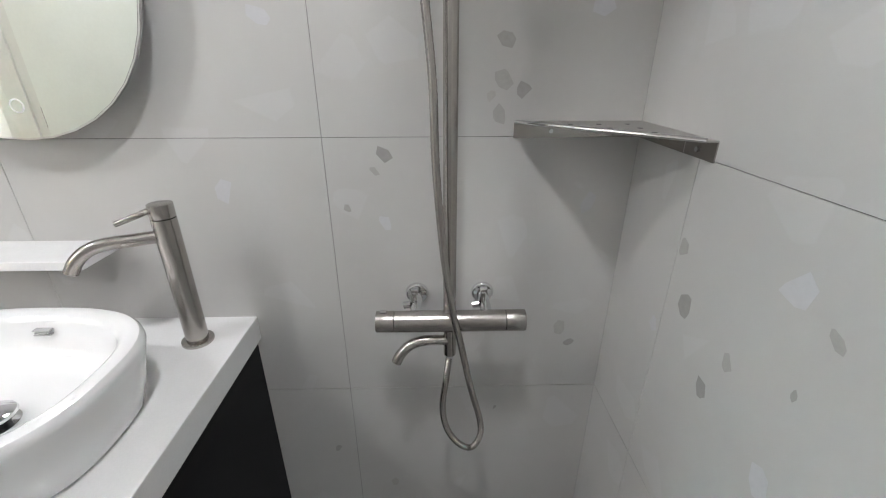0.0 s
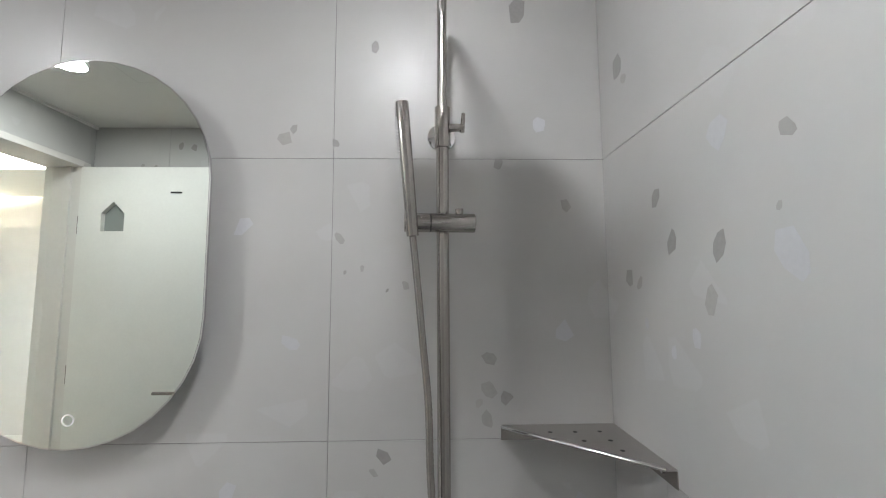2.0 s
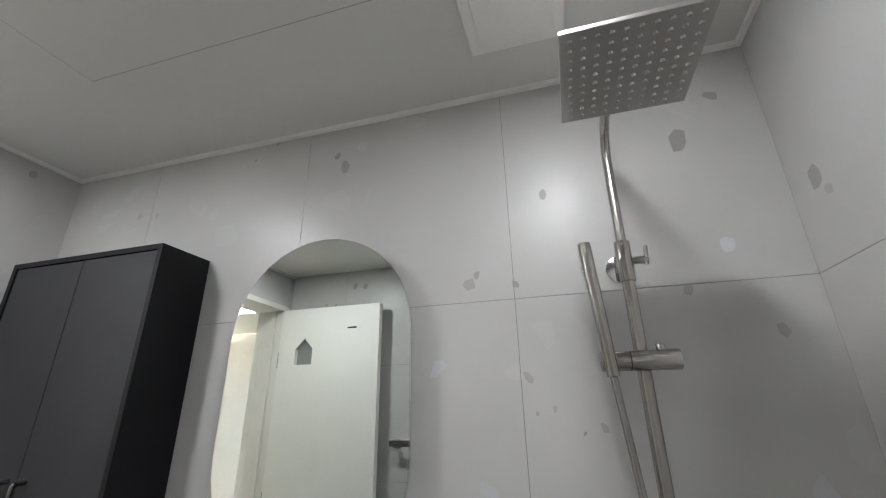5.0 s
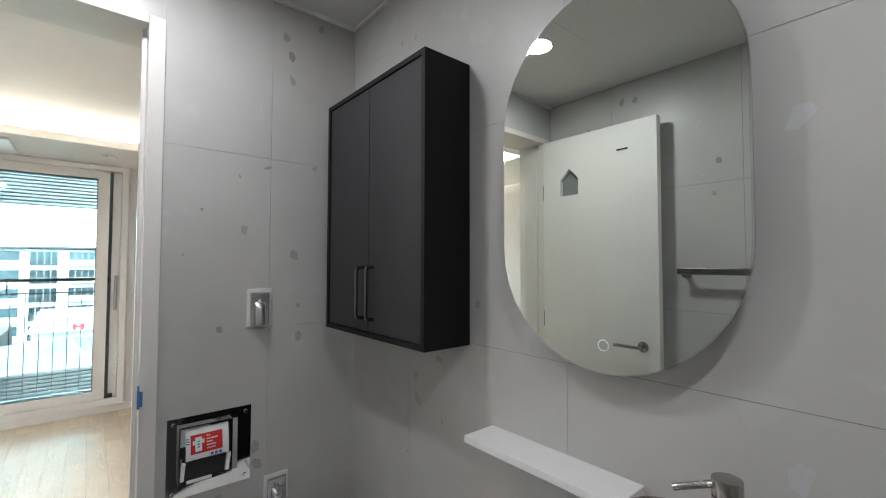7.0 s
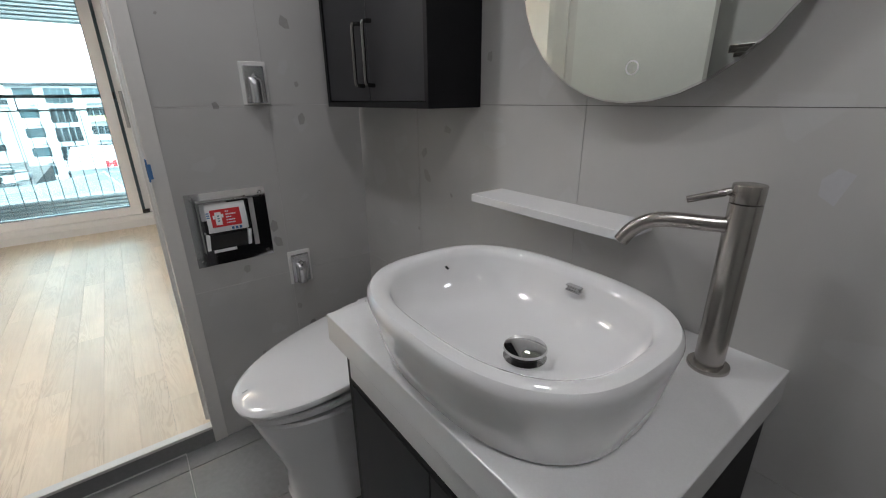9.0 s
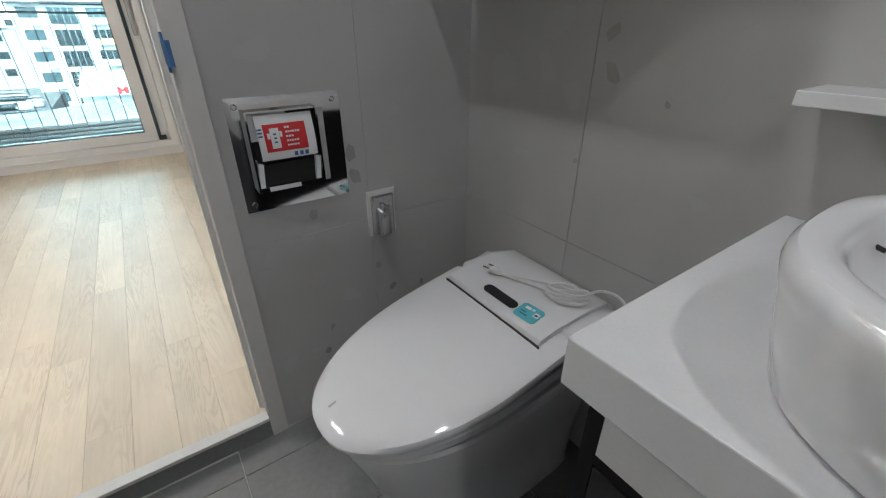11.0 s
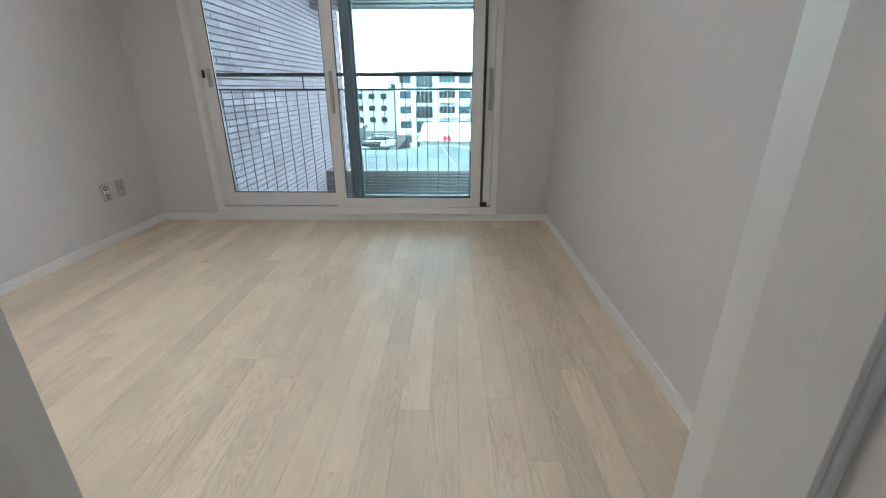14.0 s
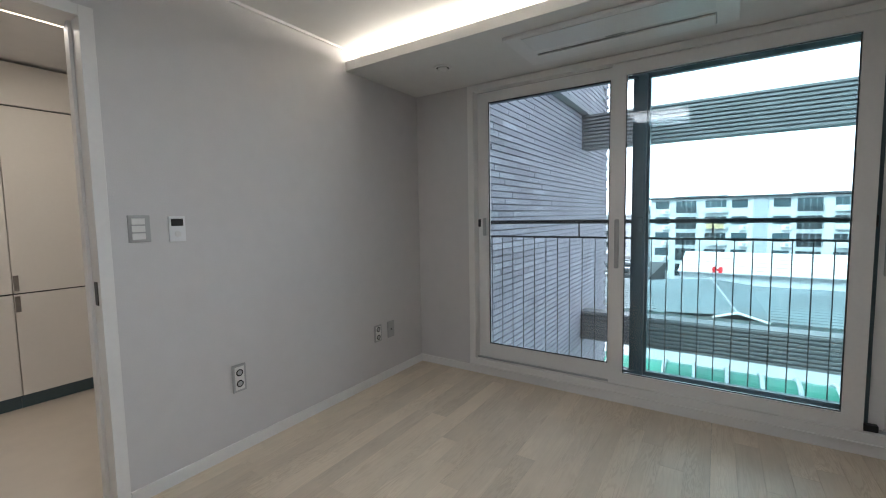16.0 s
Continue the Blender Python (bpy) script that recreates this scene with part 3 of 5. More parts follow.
def shower():
    ob = thing("shower_set", "brushed steel exposed shower with rain head, handset and hose", "shower")
    px, py = -0.362, -0.085
    path = smooth_path([(px, py, 1.82), (px, py, 1.95), (px, py, 2.06), (px, py - 0.012, 2.105), (px, py - 0.05, 2.135), (px, py - 0.12, 2.142),
                        (px, py - 0.24, 2.142), (px, py - 0.30, 2.132), (px, py - 0.322, 2.10), (px, py - 0.322, 2.06)], 6)
    part("riser", rod(bmesh.new(), (px, py, 0.84), (px, py, 1.845), 0.0125, None, 28), STEEL, ob, smooth=True)
    part("arm", tube(bmesh.new(), path, 0.010, 22), STEEL, ob, smooth=True)
    # rain head
    hx, hy = -0.358, -0.405
    head = part("rain_head", box((hx - 0.10, hy - 0.10, 2.040), (hx + 0.10, hy + 0.10, 2.048), 0.0012), STEEL_P, ob)
    rod_bm = rod(bmesh.new(), (hx, hy, 2.048), (hx, hy, 2.066), 0.017, None, 24, 0.002)
    part("swivel", rod_bm, CHROME, head, smooth=True)
    noz = rod(bmesh.new(), (0, 0, 0), (0, 0, -0.003), 0.0034, 0.0024, 10)
    first = part("nozzle", noz, GREYPL, head)
    first.location = (hx - 0.085, hy - 0.085, 2.040)
    for i in range(10):
        for j in range(10):
            if i or j:
                q = new("nozzle", first.data)
                q.parent = head
                q.location = (hx - 0.085 + i * 0.0189, hy - 0.085 + j * 0.0189, 2.040)
    # wall bracket with diverter
    part("wall_rose", rod(bmesh.new(), (px, 0, 1.846), (px, -0.008, 1.846), 0.031, None, 36, 0.002), CHROME, ob, smooth=True)
    part("stand_off", rod(bmesh.new(), (px, -0.008, 1.846), (px, py, 1.840), 0.010, None, 20), STEEL_H, ob, smooth=True)
    part("collar", rod(bmesh.new(), (px, py, 1.795), (px, py, 1.880), 0.0155, None, 28, 0.001), STEEL, ob, smooth=True)
    bm = rod(bmesh.new(), (px, py, 1.838), (px + 0.045, py, 1.838), 0.008, None, 16, 0.001)
    rod(bm, (px + 0.040, py, 1.828), (px + 0.043, py - 0.004, 1.866), 0.005, 0.004, 12)
    part("diverter", bm, STEEL_H, ob, smooth=True)
    # sliding holder
    holder = part("slider", rod(bmesh.new(), (-0.437, -0.108, 1.640), (-0.300, -0.098, 1.640), 0.0185, None, 32, 0.0015), STEEL_H, ob, smooth=True)
    part("slider_seam", rod(bmesh.new(), (-0.388, -0.1044, 1.640), (-0.386, -0.1042, 1.640), 0.0187, None, 32), RUBBER, holder)
    part("knob", rod(bmesh.new(), (-0.330, -0.1, 1.655), (-0.330, -0.1, 1.668), 0.008, None, 16, 0.001), STEEL, holder, smooth=True)
    # handset
    a, b = Vector((-0.420, -0.122, 1.612)), Vector((-0.440, -0.140, 1.866))
    hs = part("handset", rod(bmesh.new(), a, b, 0.0115, 0.0125, 24, 0.001), STEEL, ob, smooth=True)
    for k in range(14):
        c = a.lerp(b, 0.62 + 0.025 * k)
        part("nozzle", rod(bmesh.new(), c + Vector((-0.010, -0.004, 0)), c + Vector((-0.0158, -0.006, 0)), 0.002, 0.0012, 6), GREYPL, hs)
    pts = [(-0.420, -0.122, 1.612), (-0.412, -0.116, 1.53), (-0.402, -0.112, 1.42), (-0.391, -0.112, 1.297), (-0.387, -0.112, 1.164), (-0.374, -0.120, 1.008),
           (-0.358, -0.130, 0.90), (-0.341, -0.128, 0.821), (-0.319, -0.115, 0.705), (-0.295, -0.11, 0.605), (-0.293, -0.11, 0.555), (-0.312, -0.11, 0.520), (-0.342, -0.11, 0.535),
           (-0.368, -0.11, 0.582), (-0.377, -0.11, 0.645), (-0.369, -0.108, 0.721), (-0.363, -0.103, 0.77)]
    part("hose", tube(bmesh.new(), smooth_path(pts, 26), 0.0068, 12, 0.07), STEEL, ob, "ribbed metal shower hose", True)
    # mixer
    mix = part("mixer_body", rod(bmesh.new(), (-0.470, -0.104, 0.860), (-0.253, -0.104, 0.860), 0.0215, None, 40), STEEL_H, ob, smooth=True)
    for x0, x1 in ((-0.507, -0.4712), (-0.2518, -0.213)):
        part("handle", rod(bmesh.new(), (x0, -0.104, 0.860), (x1, -0.104, 0.860), 0.0215, None, 40, 0.0012), STEEL_H, mix, smooth=True)
    part("stop_button", box((-0.499, -0.108, 0.880), (-0.486, -0.098, 0.8845), 0.001), CHROME, mix)
    for cx in (-0.430, -0.287):
        bm = rod(bmesh.new(), (cx, 0, 0.866), (cx, -0.008, 0.866), 0.026, 0.022, 32, 0.002)
        rod(bm, (cx, -0.008, 0.866), (cx, -0.085, 0.862), 0.012, None, 20)
        rod(bm, (cx - 0.004, -0.050, 0.868), (cx - 0.004, -0.050, 0.894), 0.008, 0.007, 14)
        rod(bm, (cx - 0.026, -0.050, 0.864), (cx - 0.012, -0.050, 0.866), 0.008, None, 14)
        cuboid(bm, (cx - 0.010, -0.054, 0.890), (cx + 0.004, -0.046, 0.905), 0.001)
        part("wall_union", bm, CHROME, mix, smooth=True)
    part("outlet_stem", rod(bmesh.new(), (px, -0.102, 0.780), (px, -0.102, 0.845), 0.0125, None, 24), STEEL, mix, smooth=True)
    part("outlet_nut", rod(bmesh.new(), (px, -0.101, 0.758), (px, -0.101, 0.780), 0.008, None, 8), CHROME, mix)
    sp = smooth_path([(px - 0.005, -0.104, 0.815), (px - 0.05, -0.108, 0.817), (px - 0.078, -0.112, 0.810), (px - 0.098, -0.118, 0.793), (px - 0.108, -0.122, 0.775)], 6)
    part("spout", tube(bmesh.new(), sp, 0.0105, 20), STEEL_H, mix, smooth=True)


shower()


def toilet():
    ob = thing("toilet", "white one-piece toilet with an integrated electronic bidet lid", "toilet")
    cx = -1.800

    def outline(w, front, back, n=64, p=2.25, q=5.0):
        """Egg outline: round at the front, squarer at the back."""
        mid = -0.33
        out = []
        for k in range(n):
            t = 2 * PI * k / n
            c, s = math.cos(t), math.sin(t)
            if s < 0:
                out.append((cx + w * math.copysign(abs(c) ** (2 / p), c), mid + (mid - front) * s))
            else:
                out.append((cx + w * math.copysign(abs(c) ** (2 / q), c), mid + (back - mid) * abs(s) ** (2 / q)))
        return out

    def rise(y):
        return 0.090 * max(0.0, min(1.0, (y + 0.66) / 0.46))
    base = [(0.0, 0.150, -0.555, -0.03), (0.02, 0.147, -0.55, -0.03), (0.12, 0.148, -0.555, -0.02), (0.20, 0.158, -0.58, -0.01), (0.28, 0.172, -0.608, -0.006),
            (0.335, 0.181, -0.625, -0.004), (0.355, 0.183, -0.629, -0.004), (0.362, 0.178, -0.622, -0.004)]
    part("bowl", loft(bmesh.new(), [[(x, y, z + 0.45 * rise(y) * (z / 0.36)) for x, y in outline(w, f, b, q=9.0)] for z, w, f, b in base]), CERAMIC, ob, smooth=True)
    seat = [(0.364, 0.180, -0.632, -0.012), (0.370, 0.187, -0.640, -0.010), (0.386, 0.188, -0.641, -0.010), (0.391, 0.184, -0.636, -0.012)]
    part("seat", loft(bmesh.new(), [[(x, y, z + 0.8 * rise(y)) for x, y in outline(w, f, b, q=9.0)] for z, w, f, b in seat]), CERAMIC, ob, smooth=True)
    # lid with two rear ears round the housing
    loops = []
    for w, f, b, h in ((0.186, -0.644, -0.186, 0.394), (0.196, -0.659, -0.182, 0.402), (0.197, -0.660, -0.182, 0.410), (0.193, -0.655, -0.184, 0.417),
                       (0.180, -0.634, -0.187, 0.4215), (0.14, -0.56, -0.215, 0.424), (0.07, -0.45, -0.26, 0.425), (0.02, -0.37, -0.31, 0.425)):
        loops.append([(x, y, h + rise(y)) for x, y in outline(w, f, b, q=26.0)])
    lid = part("lid", loft(bmesh.new(), loops), CERAMIC, ob, smooth=True)
    mark = part("printed_mark", box((-0.003, -0.020, 0), (0.002, 0.020, 0.0006)), GREYPL, lid, "small grey printed mark")
    mark.matrix_basis = pose(cx - 0.018, -0.610, 0.4312, 9, 0, 8)
    # rear housing: a raised tongue and lower shoulders
    prof = [(-0.250, 0.36), (-0.250, 0.512), (-0.246, 0.518), (-0.20, 0.526), (-0.10, 0.530), (-0.03, 0.522), (-0.010, 0.506), (-0.004, 0.470), (-0.004, 0.36)]
    bm = prism(bmesh.new(), prof, "x", cx - 0.156, cx + 0.150)
    side = [(-0.184, 0.40), (-0.184, 0.510), (-0.178, 0.519), (-0.09, 0.520), (-0.03, 0.511), (-0.010, 0.495), (-0.004, 0.46), (-0.004, 0.40)]
    for a, b in ((cx - 0.195, cx - 0.156), (cx + 0.150, cx + 0.195)):
        prism(bm, side, "x", a, b)
    bmesh.ops.bevel(bm, geom=[e for e in bm.edges if abs(e.verts[0].co.x - e.verts[1].co.x) < 1e-5 and min(abs(e.verts[0].co.x - cx - s) for s in (-0.195, 0.195)) < 1e-4 and e.verts[0].co.z > 0.45 and e.verts[1].co.z > 0.45],
                    offset=0.018, segments=4, affect="EDGES", profile=0.5)
    hous = part("bidet_housing", bm, CERAMIC, ob, smooth=True)
    # shade in the joint behind the lid, put in as a solid black strip
    part("seam", boxes(((cx - 0.160, -0.2535, 0.40), (cx + 0.154, -0.2515, 0.5090))), RUBBER, hous, "black strip standing in for shade between lid and housing")
    def rounded(w, h, r, n=6):
        return [(sx * (w - r) + r * math.cos(a0 + PI / 2 * k / n), sy * (h - r) + r * math.sin(a0 + PI / 2 * k / n))
                for sx, sy, a0 in ((1, 1, 0), (-1, 1, PI / 2), (-1, -1, PI), (1, -1, 1.5 * PI)) for k in range(n + 1)]
    pan = part("sensor_window", prism(bmesh.new(), rounded(0.052, 0.0125, 0.0124), "z", 0, 0.0014), RUBBER, hous, "dark oblong sensor window")
    pan.matrix_basis = pose(-1.806, -0.212, 0.5240, 8, 0, 0)
    st = part("sticker", prism(bmesh.new(), rounded(0.029, 0.024, 0.010), "z", 0, 0.0006), CYAN, hous, "cyan energy sticker")
    st.matrix_basis = pose(-1.722, -0.206, 0.5248, 8, 0, 4)
    bars = boxes(((-0.018, 0.008, 0.0006), (-0.004, 0.016, 0.001)), ((-0.001, 0.010, 0.0006), (0.006, 0.016, 0.001)), ((0.011, -0.004, 0.0006), (0.024, 0.010, 0.001)))
    pr = part("sticker_print", bars, LABELW, hous)
    pr.matrix_basis = st.matrix_basis.copy()
    bars = boxes(((0.014, 0.000, 0.001), (0.021, 0.005, 0.0013)), ((-0.020, -0.004, 0.0006), (-0.006, -0.001, 0.001)), ((-0.018, -0.012, 0.0006), (0.002, -0.009, 0.001)))
    pr = part("sticker_print", bars, EAVE_BLUE, hous)
    pr.matrix_basis = st.matrix_basis.copy()
    # power cord loosely coiled on top
    cord = thing("power_cord", "coiled white power cord with a plug lying on the toilet", "cable")
    path = [(-1.868, -0.160, 0.536), (-1.842, -0.150, 0.534), (-1.80, -0.135, 0.534), (-1.765, -0.125, 0.535)]
    rnd = random.Random(4)
    for k in range(40):
        t = k / 39 * 2 * PI * 3.4 + 2.8
        grow = 0.75 + 0.25 * math.sin(k * 0.55)
        u, v = 0.062 * grow * math.cos(t), 0.028 * grow * math.sin(t)
        path.append((-1.700 + 0.80 * u - 0.45 * v, -0.103 + 0.50 * u + 0.85 * v + rnd.uniform(-0.003, 0.003), 0.534 + 0.006 * abs(math.sin(k * 0.9)) + 0.0006 * k))
    path += [(-1.655, -0.070, 0.566), (-1.625, -0.055, 0.566), (-1.600, -0.050, 0.550), (-1.585, -0.050, 0.515), (-1.582, -0.048, 0.47), (-1.592, -0.040, 0.42), (-1.604, -0.040, 0.38)]
    part("cable", tube(bmesh.new(), smooth_path(path, 6), 0.0034, 8), SOCKET, cord, smooth=True)
    bm = rod(bmesh.new(), (-1.885, -0.166, 0.540), (-1.866, -0.159, 0.536), 0.0115, 0.006, 14, 0.001)
    rod(bm, (-1.887, -0.178, 0.541), (-1.883, -0.155, 0.541), 0.008, 0.008, 12, 0.001)
    plug = part("plug", bm, SOCKET, cord, smooth=True)
    for o in (-0.009, 0.009):
        part("pin", rod(bmesh.new(), (-1.905, -0.173 + o, 0.5445), (-1.885, -0.166 + o, 0.542), 0.0024, None, 8), CHROME, plug)
    part("strand", tube(bmesh.new(), smooth_path([(-1.862, -0.156, 0.536), (-1.82, -0.128, 0.535), (-1.77, -0.098, 0.536), (-1.735, -0.085, 0.537)], 6), 0.0030, 8), SOCKET, cord, smooth=True)


toilet()


def tissue_holder():
    ob = thing("tissue_holder", "polished steel recessed toilet paper holder with red sticker", "paper holder")
    x = WX
    y0, y1, z0, z1 = -0.632, -0.387, 0.688, 0.937
    iy0, iy1, iz0, iz1 = -0.602, -0.450, 0.736, 0.910
    bm = ring_boxes(x, x + 0.003, y0, y1, z0, z1, 0.042, 0.034, 0.046)
    part("plate", bm, CHROME, ob)
    for a in (y0 + 0.018, y1 - 0.018):
        for b in (z0 + 0.018, z1 - 0.018):
            part("screw", rod(bmesh.new(), (x + 0.003, a, b), (x + 0.0065, a, b), 0.0065, 0.004, 14), CHROME, ob, smooth=True)
    part("niche", boxes(((x + 0.0006, iy0, iz0), (x + 0.0016, iy1, iz1))), RUBBER, ob)
    part("niche_frame", boxes(((x, iy0, iz0), (x + 0.026, iy0 + 0.004, iz1)), ((x, iy1 - 0.004, iz0), (x + 0.026, iy1, iz1)), ((x, iy0 + 0.004, iz0), (x + 0.028, iy1 - 0.004, iz0 + 0.012)),
                              ((x, iy0 + 0.004, iz1 - 0.004), (x + 0.020, iy1 - 0.004, iz1))), CHROME, ob)
    part("tray", box((x, iy0 + 0.004, iz0 + 0.012), (x + 0.012, iy1 - 0.004, iz0 + 0.06)), RUBBER, ob)
    # slanted side cheeks in torn protective film
    for y in (iy0 + 0.0045, iy1 - 0.0195):
        bm = prism(bmesh.new(), [(y, iz0 + 0.012), (y + 0.010, iz0 + 0.012), (y + 0.015, iz0 + 0.062), (y + 0.004, iz0 + 0.066)], "x", x + 0.0125, x + 0.0245)
        part("cheek", bm, LABELW, ob, "steel cheek under white film")
    bm = prism(bmesh.new(), [(iy0 + 0.006, 0.846), (iy0 + 0.022, 0.846), (iy0 + 0.022, 0.888), (iy0 + 0.092, 0.890), (iy0 + 0.088, 0.901), (iy0 + 0.080, 0.905), (iy0 + 0.006, 0.905)], "x", x + 0.0060, x + 0.0075)
    part("film_tab", bm, LABELW, ob, "loose white film tab behind the cover")
    part("paper_strip", box((x + 0.028, -0.580, iz0 + 0.002), (x + 0.0286, -0.510, iz0 + 0.012)), LABELW, ob, "white printed strip")
    # curved cover flap with the sticker
    arc = [(x + 0.010 + 0.022 * math.sin(PI * (0.06 + 0.50 * k / 8)), 0.900 - 0.092 * k / 8) for k in range(9)]
    out = arc + [(a - 0.0015, b - 0.0005) for a, b in reversed(arc)]
    bm = bmesh.new()
    rows = [[bm.verts.new((a, y, b)) for a, b in out] for y in (iy0 + 0.018, iy1 - 0.012)]
    for k in range(len(out)):
        bm.faces.new((rows[0][k], rows[0][(k + 1) % len(out)], rows[1][(k + 1) % len(out)], rows[1][k]))
    bm.faces.new(rows[0]), bm.faces.new(rows[1])
    flap = part("cover", bm, LABELW, ob, "curved cover wrapped in white film", True)

    def patch(name, ya, yb, ka, kb, mat, off, label=""):
        bm = bmesh.new()
        ks = [ka + (kb - ka) * i / 6 for i in range(7)]
        pr = []
        for k in ks:
            i = min(int(k), 7)
            f = k - i
            pr.append((arc[i][0] * (1 - f) + arc[i + 1][0] * f + off, arc[i][1] * (1 - f) + arc[i + 1][1] * f))
        lo = [bm.verts.new((a, ya, b)) for a, b in pr]
        hi = [bm.verts.new((a, yb, b)) for a, b in pr]
        for i in range(6):
            bm.faces.new((lo[i], lo[i + 1], hi[i + 1], hi[i]))
        return part(name, bm, mat, flap, label)
    patch("red_sticker", -0.571, -0.481, 1.6, 6.5, RED, 0.0008, "red instruction sticker")
    patch("sticker_drawing", -0.5585, -0.5395, 2.3, 5.9, LABELW, 0.0013, "white drawing of a paper roll")
    patch("sticker_drawing", -0.5650, -0.5590, 3.1, 4.1, LABELW, 0.0013)
    patch("sticker_drawing", -0.5390, -0.5330, 2.9, 3.9, LABELW, 0.0013)
    for k in (3.2, 3.9, 4.6):
        patch("drawing_line", -0.5520, -0.5460, k, k + 0.32, EAVE_BLUE, 0.0017)
    rnd = random.Random(12)
    for i, n in enumerate((2, 6, 3, 5, 5)):
        y = -0.526
        for k in range(n):
            w = rnd.uniform(0.0034, 0.0052)
            patch("sticker_word", y, y + w, 2.15 + 0.80 * i, 2.50 + 0.80 * i, LABELW, 0.0013)
            y += w + 0.0012
    for i in range(3):
        patch("film_stripe", -0.583, -0.574, 2.2 + 0.6 * i, 2.5 + 0.6 * i, BLUE, 0.0013)
        patch("film_stripe", -0.515 + 0.012 * i, -0.507 + 0.012 * i, 6.9, 7.7, BLUE, 0.0013)


tissue_holder()


def outlet_cover(y0, y1, z0, z1):
    ob = thing("outlet_cover", "silver splash-proof flip cover over a wall outlet", "outlet", "bathroom outlets")
    x = WX
    part("plate", box((x, y0, z0), (x + 0.006, y1, z1), 0.0015), SOCKET, ob)
    m, w = (y0 + y1) / 2, (y1 - y0)
    lid = part("flip_cover", box((x + 0.006, y0 + 0.009, z0 + 0.004), (x + 0.014, y1 - 0.009, z1 - 0.012), 0.003, 3), SATIN, ob, "silver flip cover")
    loops = []
    for k in range(11):
        t = k / 10
        r = 0.235 * w
        depth = 0.004 + 0.016 * min(1.0, t * 4) ** 0.6
        z = z1 - 0.046 - t * (z1 - z0 - 0.052)
        loops.append([(x + 0.0135 + depth * max(0.0, math.sin(PI * j / 12)) ** 0.7, m - r * math.cos(PI * j / 12), z) for j in range(13)])
    part("plug_dome", loft(bmesh.new(), loops), SATIN, lid, "rounded silver dome", True)
    part("hinge", box((x + 0.014, y0 + 0.014, z1 - 0.026), (x + 0.018, y1 - 0.014, z1 - 0.016), 0.001), SATIN, ob)
    part("latch_ball", rod(bmesh.new(), (x + 0.014, m, z1 - 0.042), (x + 0.028, m, z1 - 0.044), 0.0075, 0.005, 16, 0.001), CHROME, ob, smooth=True)


outlet_cover(-0.407, -0.325, 1.204, 1.334)
outlet_cover(-0.341, -0.257, 0.548, 0.678)


